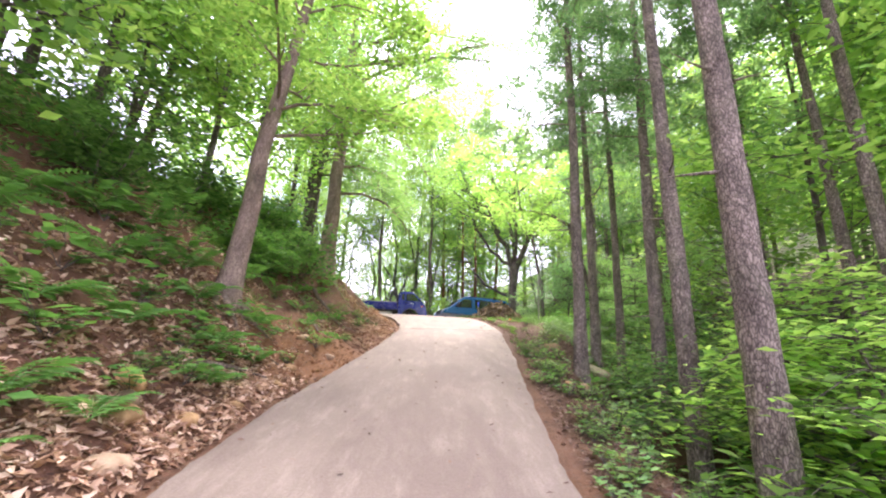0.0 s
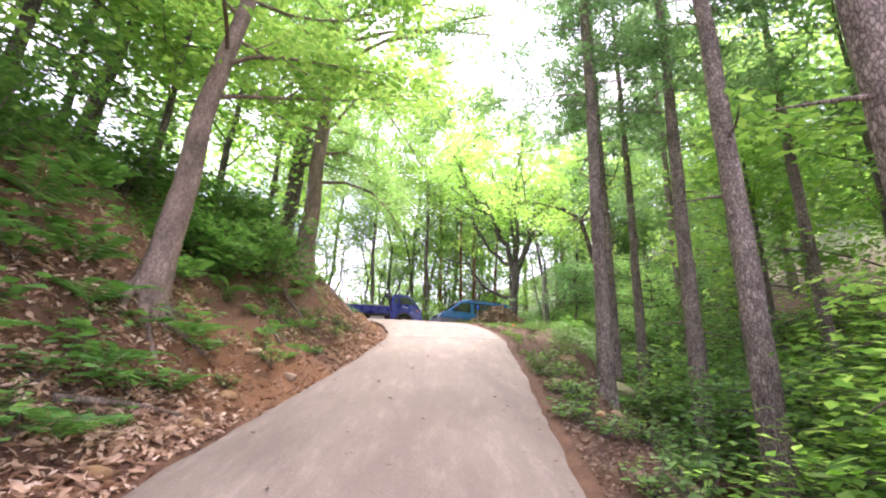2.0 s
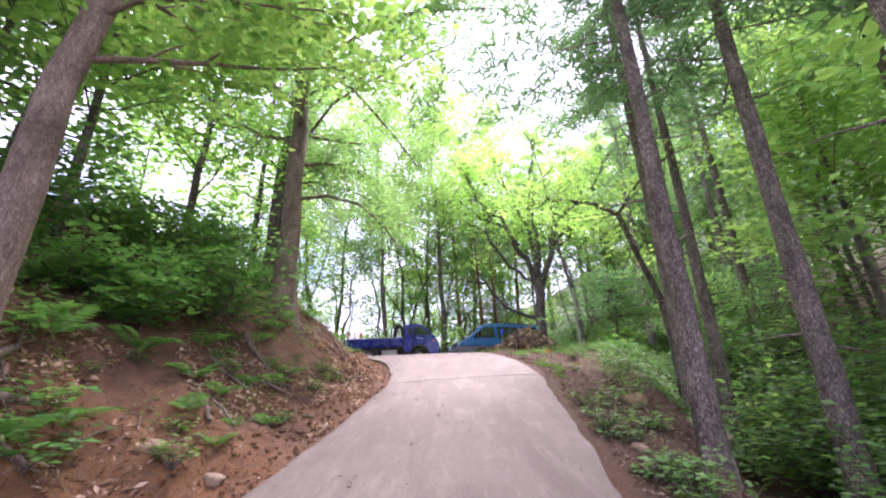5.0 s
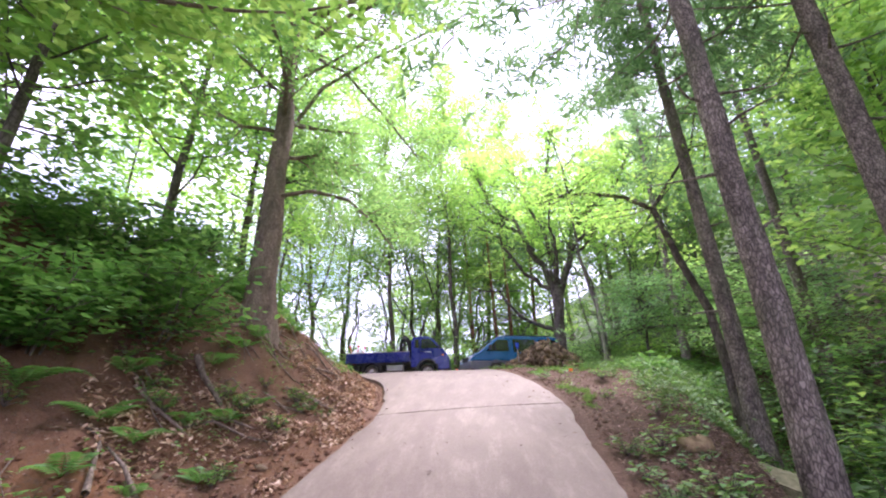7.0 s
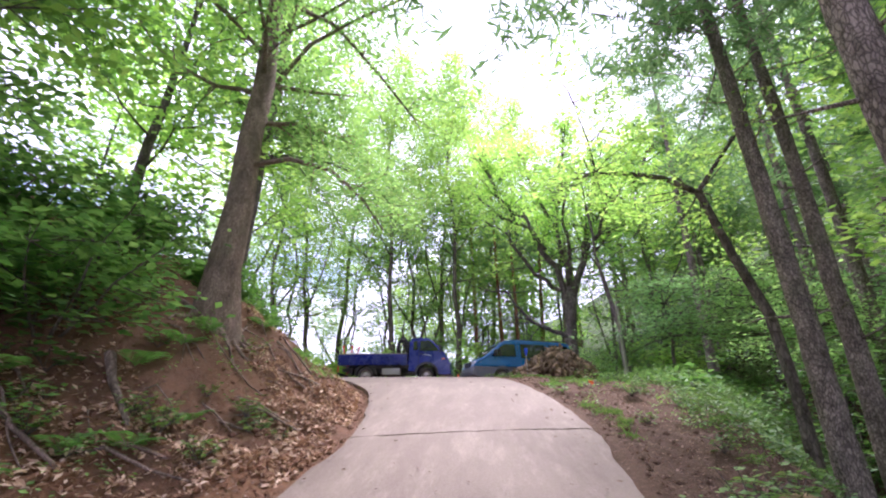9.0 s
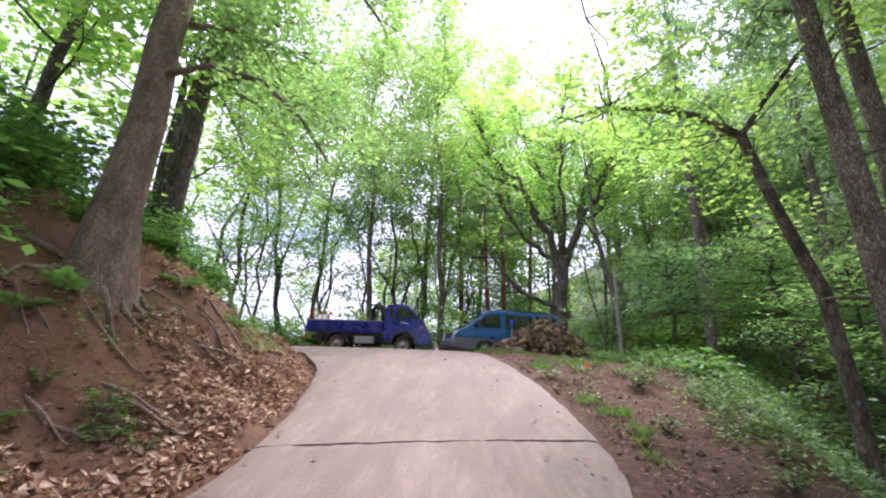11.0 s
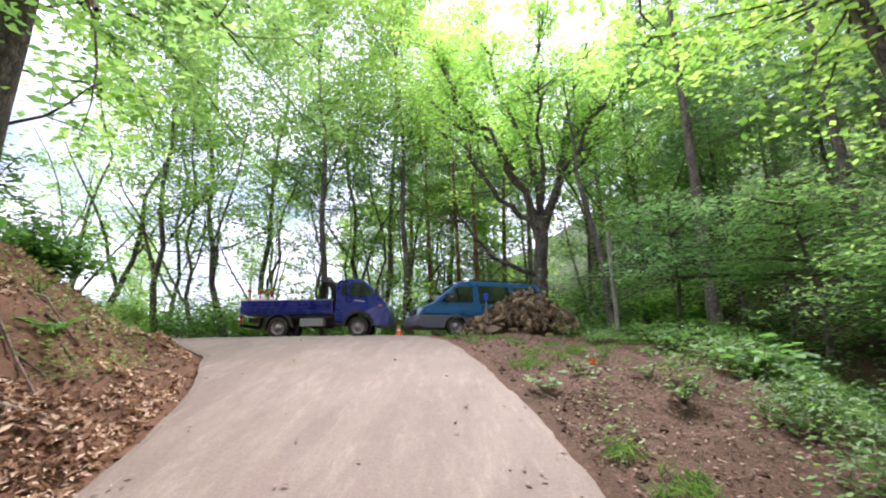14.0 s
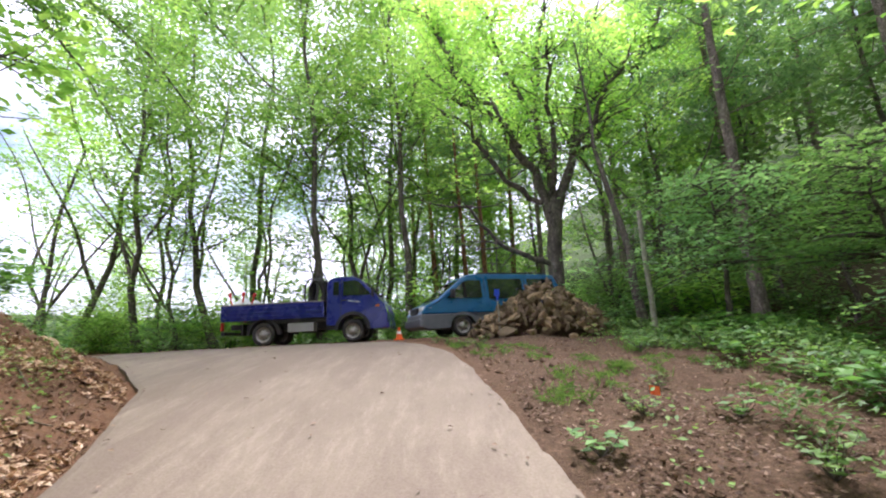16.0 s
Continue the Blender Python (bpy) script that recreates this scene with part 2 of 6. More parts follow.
LEAF_WEED = leaf_material("weed_leaf", (0.08, 0.165, 0.042), (0.13, 0.25, 0.06), (0.21, 0.35, 0.09), 0.45)
LEAF_UNDER = leaf_material("low_weed_leaf", (0.048, 0.105, 0.03), (0.085, 0.17, 0.043), (0.15, 0.26, 0.07), 0.35)
NEEDLE = leaf_material("pine_needle", (0.085, 0.175, 0.085), (0.135, 0.26, 0.115), (0.20, 0.35, 0.16), 0.62)
LITTER = leaf_material("dead_leaf", (0.19, 0.095, 0.052), (0.48, 0.31, 0.195), (0.70, 0.53, 0.39), 0.1, 0.75)
LITTER_DULL = leaf_material("dull_dead_leaf", (0.085, 0.05, 0.036), (0.19, 0.12, 0.085), (0.34, 0.235, 0.175), 0.1, 0.8)
BARK_PINE = bark_material("pine_bark", (0.16, 0.125, 0.105), (0.43, 0.345, 0.295), 0.3, 34.0, 0.75)
BARK_RED = bark_material("red_pine_bark", (0.20, 0.085, 0.05), (0.40, 0.20, 0.12))
BARK_BROWN = bark_material("brown_bark", (0.21, 0.145, 0.112), (0.41, 0.305, 0.245), 0.25, 46.0, 0.4)
BARK_DARK = bark_material("dark_bark", (0.08, 0.064, 0.055), (0.25, 0.205, 0.175), 0.3, 16.0)
STONE = stone_material("field_stone", (0.13, 0.082, 0.042), (0.34, 0.235, 0.132))
STONE_PALE = stone_material("pale_stone", (0.24, 0.155, 0.09), (0.40, 0.29, 0.19))
STONE_MOSSY = stone_material("mossy_stone", (0.15, 0.14, 0.07), (0.36, 0.31, 0.19))
GREYWOOD = bark_material("weathered_grey_wood", (0.26, 0.235, 0.19), (0.46, 0.42, 0.35), 0.2, 20.0, 0.2)
STONE_OCHRE = stone_material("ochre_stone", (0.24, 0.135, 0.055), (0.46, 0.29, 0.14))
DEADWOOD = bark_material("bare_dead_wood", (0.15, 0.11, 0.08), (0.34, 0.265, 0.205), 0.0, 20.0)


# ---- mesh helpers ----
def mesh_np(name, verts, faces, mat, smooth=False):
    """A mesh from arrays: verts (N, 3); faces: one (M, k) array or several."""
    me = bpy.data.meshes.new(name)
    groups = faces if isinstance(faces, (list, tuple)) else [faces]
    groups = [np.asarray(f, dtype=np.int32) for f in groups if len(f)]
    me.vertices.add(len(verts))
    me.vertices.foreach_set("co", np.asarray(verts, dtype=np.float32).ravel())
    loops = np.concatenate([f.ravel() for f in groups])
    sizes = np.concatenate([np.full(len(f), f.shape[1], dtype=np.int32) for f in groups])
    starts = np.concatenate(([0], np.cumsum(sizes)[:-1])).astype(np.int32)
    me.loops.add(len(loops))
    me.loops.foreach_set("vertex_index", loops)
    me.polygons.add(len(sizes))
    me.polygons.foreach_set("loop_start", starts)
    me.polygons.foreach_set("loop_total", sizes)
    me.polygons.foreach_set("use_smooth", np.full(len(sizes), smooth, dtype=bool))
    me.update(calc_edges=True)
    me.validate()
    me.materials.append(mat)
    return me


def part_np(name, verts, faces, mat, parent=None, label="", smooth=False):
    ob = new(name, mesh_np(name, verts, faces, mat, smooth))
    if parent:
        ob.parent = parent
    return tagged(ob, label)


def part(name, bm, mat, parent=None, label="", smooth=False):
    """Links a bmesh as one mesh object under a thing or a part."""
    me = bpy.data.meshes.new(name)
    bmesh.ops.recalc_face_normals(bm, faces=bm.faces[:])
    for f in bm.faces:
        f.smooth = smooth
    bm.to_mesh(me)
    bm.free()
    me.materials.append(mat)
    ob = new(name, me)
    if parent:
        ob.parent = parent
    return tagged(ob, label)


def thing(name, x, y, z, label, category, group="", rz=0.0, kind=""):
    ob = new(name)
    ob.empty_display_size = 0.2
    ob.matrix_basis = pose(x, y, z, 0, 0, rz)
    return tagged(ob, label, category, group, kind)


TABLES = [np.random.RandomState(k).rand(128, 128) for k in range(6)]


def vnoise(x, y, scale, k=0):
    """Smooth value noise from 0 to 1 over a plane."""
    x, y = np.asarray(x, float) * scale + 1000.0, np.asarray(y, float) * scale + 1000.0
    i, j = np.floor(x).astype(int), np.floor(y).astype(int)
    u, v = x - i, y - j
    u, v = u * u * (3 - 2 * u), v * v * (3 - 2 * v)
    t = TABLES[k]
    a, b2, c, d = t[i % 128, j % 128], t[(i + 1) % 128, j % 128], t[i % 128, (j + 1) % 128], t[(i + 1) % 128, (j + 1) % 128]
    return (a * (1 - u) + b2 * u) * (1 - v) + (c * (1 - u) + d * u) * v


def smooth(a, b, x):
    t = np.clip((np.asarray(x, float) - a) / (b - a), 0, 1)
    return t * t * (3 - 2 * t)


# ---- the lie of the land ----
ROAD_Y = [-60, -10, 0, 9, 14.3, 17.8, 20, 22, 24, 26, 40, 60, 120]
ROAD_Z = [-10, -2, 0, 1.85, 3.08, 3.86, 4.24, 4.5, 4.62, 4.66, 4.7, 4.9, 5.5]
LEFT_Y = [-40, 3.4, 6, 8, 10.3, 12, 14, 15.3, 16.5, 17.7, 19.8, 22, 24, 25.5]
LEFT_X = [-2.1, -2.0, -1.98, -1.8, -1.55, -1.4, -1.25, -1.4, -1.65, -1.95, -3.0, -5.0, -7.2, -9.5]
RIGHT_Y = [-40, 0, 3.7, 5.7, 7.7, 9.6, 11.9, 14, 15.7, 17, 19, 20, 21.7, 23.2, 25.5]
RIGHT_X = [0.9, 1.0, 1.15, 1.32, 1.5, 1.73, 1.85, 2.03, 1.92, 1.77, 1.46, 1.28, 0.9, 0.35, -0.8]
FINE = np.arange(-60, 120, 0.1)
FINE_Z = np.convolve(np.pad(np.interp(FINE, ROAD_Y, ROAD_Z), 10, mode="edge"), np.ones(21) / 21, "valid")


def road_z(y):
    return np.interp(y, FINE, FINE_Z)


def left_x(y):
    return np.interp(y, LEFT_Y, LEFT_X)


def right_x(y):
    return np.interp(y, RIGHT_Y, RIGHT_X)


def ground_h(x, y, rough=True):
    x, y = np.asarray(x, float), np.asarray(y, float)
    z = road_z(y)
    dl, dr = left_x(y) - x, x - right_x(y)
    # the cut bank that rises beside the road
    dl = dl * np.interp(y, [0, 8, 9.5, 12, 14, 16, 18], [1, 1.1, 0.93, 0.9, 1.0, 1.12, 1.2])
    bank = np.interp(dl, [0, 0.1, 0.28, 0.7, 1.3, 2.0, 2.5, 3.5, 5, 8, 12, 20, 60], [0, -0.12, -0.13, 0.03, 0.3, 0.85, 1.35, 2.2, 3.0, 3.8, 4.1, 3.6, 2.0])
    # behind the leaning tree the bank goes on up the hill
    steep = np.interp(dl, [0, 2.8, 3.5, 5, 8, 12, 20, 60], [0, 0, 0.15, 0.6, 1.7, 3.2, 4.6, 4.0])
    bank = bank + steep * np.interp(y, [-30, 9.5, 16], [1, 1, 0])
    lump = 1 + 0.22 * (vnoise(x, y, 0.45, 1) - 0.5)
    bank_y = np.interp(y, [-30, 13.5, 16.5, 19, 21, 23.5, 26.5], [1, 1, 0.92, 0.74, 0.64, 0.38, 0.0])
    zl = bank * bank_y * lump
    # shoulder, gully and far slope on the other side
    wide = np.interp(y, [-20, 6, 8, 11, 13, 15, 17, 20, 24, 30], [0.6, 0.65, 0.7, 0.85, 1.45, 2.0, 2.9, 4.6, 7.0, 9.0])
    deep = np.interp(y, [-20, 0, 10, 15, 17, 20, 25], [1.8, 1.7, 1.7, 1.65, 1.35, 0.8, 0.0])
    zd = -0.12 * smooth(0.1, wide, dr) - deep * smooth(wide, wide + 2.3, dr)
    hill = np.maximum(0, dr - wide - 5.5)
    zd = zd + 0.5 * hill * np.interp(hill, [0, 40, 80], [1, 1, 0.7]) * smooth(-30, 5, y)
    z = z + np.where(dl > 0, zl, 0) + np.where(dr > 0, zd, 0)
    # the wooded hillside behind the oak
    rise = 0.8 * (x - 6.0) + 0.6 * (y - 33.0)
    z = z + np.interp(rise, [0, 3, 30, 80], [0, 0.9, 13, 20]) * smooth(1, 9, x) * smooth(26, 34, y) * smooth(200, 100, np.hypot(x, y))
    # the land falls away beyond the clearing
    z = z - 15 * smooth(13, 45, -x) * smooth(18, 32, y) - 10 * smooth(38, 90, y) * smooth(-6, -22, x)
    r = np.hypot(x, y - 12)
    z = np.where(r > 120, z * np.clip(1 - (r - 120) / 200, 0, 1) + smooth(160, 900, r) * (25 + 45 * vnoise(x, y, 0.004, 2)), z)
    if rough:
        off = np.maximum(dl, dr)
        w = np.where((y > 25.5) & (off < 2), 0.25, smooth(0.0, 0.7, off))
        z = z + w * np.where(dr > 0, 0.45, 1.3) * (0.24 * (vnoise(x, y, 1.1, 3) - 0.5) + 0.17 * (vnoise(x, y, 2.7, 4) - 0.5) + 0.09 * (vnoise(x, y, 7.0, 5) - 0.5))
        inside = (off < 0.0) & (y < 25.6)
        z = np.where(inside, z - 0.12 * smooth(0.0, 0.15, -off), z)
    return z


def gh(x, y):
    return float(ground_h(x, y))


def axis(lo, hi, step, far, grow=1.16):
    mid = list(np.arange(lo, hi + step * 0.5, step))
    out, s, v = [], step, mid[-1]
    while v < far:
        s *= grow
        v += s
        out.append(v)
    back, s, v = [], step, mid[0]
    while v > -far:
        s *= grow
        v -= s
        back.append(v)
    return np.array(back[::-1] + mid + out)


def grid_faces(nx, ny):
    i = np.arange(nx - 1)[None, :] + nx * np.arange(ny - 1)[:, None]
    i = i.ravel()
    return np.stack([i, i + 1, i + nx + 1, i + nx], 1)


gx, gy = axis(-9, 9, 0.12, 1500), axis(-1.5, 27, 0.14, 1500)
GX, GY = np.meshgrid(gx, gy)
GZ = ground_h(GX, GY)
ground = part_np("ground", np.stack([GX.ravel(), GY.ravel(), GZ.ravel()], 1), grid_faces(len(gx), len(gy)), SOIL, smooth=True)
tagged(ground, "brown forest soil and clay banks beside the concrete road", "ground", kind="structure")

# concrete road: two slabs with a chipped joint between them
road = thing("road", 0, 0, 0, "worn beige concrete forest road climbing to a crest", "road", kind="structure")


def slab(y0, y1, skew0, skew1):
    ys = np.linspace(y0, y1, int((y1 - y0) / 0.16) + 2)
    u = np.linspace(0, 1, 49)
    V, ny, nu = [], len(ys), len(u)
    for k in range(2):
        for y in ys:
            f = (y - y0) / (y1 - y0)
            xl, xr = left_x(y), right_x(y)
            xx = xl + (xr - xl) * u
            yy = y + ((1 - f) * skew0 + f * skew1) * (u - 0.5)
            edge = 0.05 * (vnoise(np.full_like(u, y), u * 0 + 3, 1.7, 2) - 0.5) + 0.03 * (vnoise(np.full_like(u, y), u * 0 + 9, 6.0, 3) - 0.5)
            xx = xx + np.where(u < 0.5, edge * (1 - 2 * u), edge * (2 * u - 1))
            jag = 0.05 * (vnoise(xx, yy * 0 + y0, 5.0, 4) - 0.5) + 0.03 * (vnoise(xx, yy * 0 + y0, 17.0, 2) - 0.5)
            yy = yy + (jag if y in (ys[0], ys[-1]) else 0)
            zz = road_z(yy) + 0.03 - 0.02 * (2 * u - 1) ** 2 + 0.012 * (vnoise(xx, yy, 1.3, 1) - 0.5)
            zz = zz - np.where((u == 0) | (u == 1), 0.012, 0) - (0.16 if k else 0)
            V.append(np.stack([xx, yy, zz], 1))
    V = np.concatenate(V)
    top = grid_faces(nu, ny)
    n = ny * nu
    a, l, r = np.arange(nu - 1), np.arange(ny - 1) * nu, np.arange(ny - 1) * nu + nu - 1
    e = (ny - 1) * nu + a
    sides = np.concatenate([np.stack([a, a + n, a + 1 + n, a + 1], 1), np.stack([e, e + 1, e + 1 + n, e + n], 1),
                            np.stack([l, l + nu, l + nu + n, l + n], 1), np.stack([r, r + n, r + nu + n, r + nu], 1)])
    return part_np("slab", V, [top, sides], CONCRETE, road, smooth=False)


slab(-25, 14.2, 0.0, 0.5)
slab(14.235, 25.4, 0.5, 0.0)


# ---- trees and leaves ----
def tube(pts, radii, sides=8, rng=None, rough=0.0):
    """A tapered round limb along a line of points."""
    pts = np.asarray(pts, float)
    n = len(pts)
    d = np.gradient(pts, axis=0)
    d /= np.linalg.norm(d, axis=1)[:, None] + 1e-9
    ref = np.where(np.abs(d[:, 2:3]) > 0.9, np.array([[1.0, 0, 0]]), np.array([[0, 0, 1.0]]))
    a = np.cross(d, ref)
    a /= np.linalg.norm(a, axis=1)[:, None] + 1e-9
    b = np.cross(d, a)
    ang = np.linspace(0, 2 * math.pi, sides, endpoint=False)
    rr = np.asarray(radii, float)[:, None] * np.ones(sides)[None, :]
    if rng is not None and rough:
        rr = rr * (1 + rough * (rng.rand(n, sides) - 0.5))
    V = pts[:, None, :] + rr[:, :, None] * (np.cos(ang)[None, :, None] * a[:, None, :] + np.sin(ang)[None, :, None] * b[:, None, :])
    i = (np.arange(n - 1) * sides)[:, None] + np.arange(sides)[None, :]
    j = (np.arange(n - 1) * sides)[:, None] + (np.arange(sides)[None, :] + 1) % sides
    F = np.stack([i.ravel(), j.ravel(), (j + sides).ravel(), (i + sides).ravel()], 1)
    return V.reshape(-1, 3), F


def join(pieces):
    V, F, k = [], [], 0
    for v, f in pieces:
        V.append(v)
        F.append(f + k)
        k += len(v)
    return np.concatenate(V), np.concatenate(F)


def leaves(centres, size, rng, flat=0.6, aspect=0.55, spread=0.35):
    """Folded leaves: two triangles each, turned at random, lying more or less flat."""
    n = len(centres)
    az = rng.rand(n) * 2 * math.pi
    droop = (rng.rand(n) - 0.6) * spread * 2
    d = np.stack([np.cos(az) * np.cos(droop), np.sin(az) * np.cos(droop), np.sin(droop)], 1)
    up = np.stack([rng.randn(n) * (1 - flat), rng.randn(n) * (1 - flat), np.ones(n)], 1)
    s = np.cross(d, up)
    s /= np.linalg.norm(s, axis=1)[:, None] + 1e-9
    nrm = np.cross(s, d)
    L = (size * (0.65 + 0.7 * rng.rand(n)))[:, None]
    base = centres - d * L * 0.5
    tip = centres + d * L * 0.5
    mid = centres - nrm * L * 0.1
    V = np.stack([base, mid + s * L * aspect * 0.5 + nrm * L * 0.16, tip, mid - s * L * aspect * 0.5 + nrm * L * 0.16], 1).reshape(-1, 3)
    k = np.arange(n) * 4
    F = np.concatenate([np.stack([k, k + 1, k + 2], 1), np.stack([k, k + 2, k + 3], 1)])
    return V, F


def bend(p0, dirn, length, rng, n=6, lift=0.0, wander=0.18):
    """A wandering line that starts at p0 towards dirn and lifts (or droops) on the way."""
    d = np.array(dirn, float)
    d /= np.linalg.norm(d)
    p, out = np.array(p0, float), [np.array(p0, float)]
    for k in range(n - 1):
        d = d + rng.randn(3) * wander + np.array([0, 0, lift])
        d /= np.linalg.norm(d)
        p = p + d * length / (n - 1)
        out.append(p.copy())
    return np.array(out)


def trunk_line(height, lean, rng, n=12, wander=0.02, start=0.0):
    f = np.linspace(0, 1, n)
    x = lean[0] * f * height + np.cumsum(rng.randn(n)) * wander * height * 0.15
    y = lean[1] * f * height + np.cumsum(rng.randn(n)) * wander * height * 0.15
    x, y = x - x[0], y - y[0]
    return np.stack([x, y, f * height + start], 1)


def broadleaf(seed, height, r0, lean=(0, 0), first=0.3, limbs=12, reach=2.5, leaf=0.1, count=6000, lift=0.08, wander=0.02, side=None, shell=0.36, flat=0.6, sides=9, thick=0.3, bushy=5):
    """Meshes of a broadleaved tree about its own foot: trunk, limbs, crown."""
    rng = np.random.RandomState(seed)
    line = trunk_line(height, lean, rng, wander=wander, start=-0.5)
    f = np.linspace(0, 1, len(line))
    rad = r0 * (1 - 0.82 * f) * (1 + 0.7 * np.exp(-f * 22))
    trunk = tube(line, rad, sides, rng, 0.12)
    tubes, tips, wts = [], [], []
    for k in range(limbs):
        t = first + (1 - first) * (k + rng.rand() * 0.8) / limbs
        t = min(t, 0.99)
        p = np.array([np.interp(t, f, line[:, c]) for c in range(3)])
        az = k * 2.4 + rng.rand() * 0.9
        if side is not None and rng.rand() < 0.6:
            az = side + rng.randn() * 0.5
        el = 0.25 + 0.75 * (t - first) / (1 - first) + rng.randn() * 0.12
        L = reach * (0.55 + 0.5 * math.sin(math.pi * min(1, 0.25 + 0.75 * (t - first) / (1 - first)))) * (0.75 + 0.5 * rng.rand())
        d = (math.cos(az) * math.cos(el), math.sin(az) * math.cos(el), math.sin(el))
        b = bend(p, d, L, rng, 7, lift * 0.4, 0.16)
        rb = max(0.012, np.interp(t, f, rad) * thick)
        tubes.append(tube(b, np.linspace(rb, 0.008, 7), 5))
        for q in range(bushy):
            s = 1 + rng.randint(0, 5)
            dd = b[s] - b[s - 1]
            dd = dd / np.linalg.norm(dd) + rng.randn(3) * 0.55
            tw = bend(b[s], dd, L * (0.3 + 0.3 * rng.rand()), rng, 5, 0.02, 0.2)
            tubes.append(tube(tw, np.linspace(rb * 0.45, 0.005, 5), 4))
            tips.append(tw[1:])
            wts.append(np.full(4, L))
        tips.append(b[3:])
        wts.append(np.full(4, L))
    tips, wts = np.concatenate(tips), np.concatenate(wts)
    pick = rng.choice(len(tips), count, p=wts / wts.sum())
    c = tips[pick] + rng.randn(count, 3) * np.array([1, 1, 0.36]) * shell
    crown = leaves(c, leaf, rng, flat)
    return trunk, join(tubes), crown


def pine(seed, height, r0, lean=(0, 0), first=0.5, limbs=26, reach=2.4, count=7000, stubs=8, needle=0.24):
    """Meshes of a tall pine: straight trunk, thin whorled limbs, dead stubs below, tufts of needles."""
    rng = np.random.RandomState(seed)
    line = trunk_line(height, lean, rng, 14, 0.006, -0.3)
    g = np.linspace(0, 13, 53)
    line = np.stack([np.interp(g, np.arange(14), line[:, c]) for c in range(3)], 1)
    f = np.linspace(0, 1, len(line))
    rad = r0 * (1 - 0.75 * f) * (1 + 0.45 * np.exp(-f * 30))
    trunk = tube(line, rad, 14, rng, 0.13)
    tubes, tips = [], []
    for k in range(limbs + stubs):
        dead = k < stubs
        t = (0.15 + (first - 0.15) * rng.rand()) if dead else first + (1 - first) * (k - stubs + rng.rand()) / limbs
        t = min(t, 0.99)
        p = np.array([np.interp(t, f, line[:, c]) for c in range(3)])
        az = k * 2.4 + rng.rand()
        L = reach * (1.05 - 0.8 * max(0, (t - first)) / (1 - first)) * (0.7 + 0.5 * rng.rand()) * (0.22 if dead else 1)
        d = (math.cos(az), math.sin(az), 0.08 + rng.randn() * 0.12)
        b = bend(p, d, L, rng, 6, -0.01, 0.12)
        tubes.append(tube(b, np.linspace(max(0.012, np.interp(t, f, rad) * 0.22), 0.004, 6), 4))
        if dead:
            continue
        for q in range(5):
            s = 1 + rng.randint(0, 5)
            dd = (b[s] - b[s - 1]) / np.linalg.norm(b[s] - b[s - 1]) + rng.randn(3) * np.array([0.6, 0.6, 0.2])
            tw = bend(b[s], dd, L * 0.35, rng, 4, 0.02, 0.15)
            tubes.append(tube(tw, np.linspace(0.01, 0.003, 4), 3))
            tips.append(tw[1:])
        tips.append(b[3:])
    tips = np.concatenate(tips)
    c = tips[rng.randint(0, len(tips), count)] + rng.randn(count, 3) * np.array([0.2, 0.2, 0.08])
    crown = leaves(c, needle, rng, 0.2, 0.17, 0.9)
    return trunk, join(tubes), crown


def tree_thing(name, x, y, meshes, bark, leaf, label, group="", rz=0.0, category="tree", z=None, crown_name="crown"):
    ob = thing(name, x, y, gh(x, y) if z is None else z, label, category, group, rz)
    part_np("trunk", *meshes[0], bark, ob, smooth=True)
    tagged(part_np("branchwork", *meshes[1], bark, ob, smooth=True), kind="stuff")
    part_np(crown_name, *meshes[2], leaf, ob)
    return ob


def again(src, x, y, rz, s=1.0, sink=0.0, tilt=0.0):
    ob = copy_thing(src, pose(x, y, gh(x, y) - sink, 0, tilt, rz))
    ob.scale = (s, s, s)
    return ob


# tall pines beside the gully
PINES = [  # x, y, radius, height, lean x, first live branch
    (3.43, 10.6, 0.165, 17.0, 0.000, 0.40), (5.20, 14.5, 0.17, 17.5, 0.000, 0.45), (6.35, 15.3, 0.16, 18.0, 0.005, 0.42),
    (5.68, 11.4, 0.20, 18.0, 0.020, 0.45), (4.29, 7.5, 0.19, 17.5, -0.008, 0.62), (3.34, 4.5, 0.205, 17.0, -0.004, 0.70),
    (9.25, 12.0, 0.17, 18.0, 0.0, 0.5), (7.66, 7.0, 0.17, 17.0, 0.0, 0.6), (8.6, 8.8, 0.15, 17.0, 0.01, 0.5), (9.6, 18.6, 0.17, 19.0, 0.0, 0.45)]
for k, (x, y, r, h, ln, fb) in enumerate(PINES):
    tree_thing("pine_tree", x, y, pine(100 + k, h, r, (ln, 0.0), fb, reach=3.2, count=7000, needle=0.28), BARK_PINE, NEEDLE,
               "tall straight pine with grey flaky bark beside the gully", "pines beside the road")

# the leaning brown tree on the bank, and the thick one further up
leaning = tree_thing("broadleaf_tree", -4.0, 7.9, broadleaf(11, 13.0, 0.205, (0.085, 0.05), 0.30, 22, 3.6, 0.15, 17000, side=0.5, sides=12, shell=0.36), BARK_BROWN, LEAF_BRIGHT,
                     "leaning brown-barked tree rooted in the cut bank")
rng = np.random.RandomState(7)


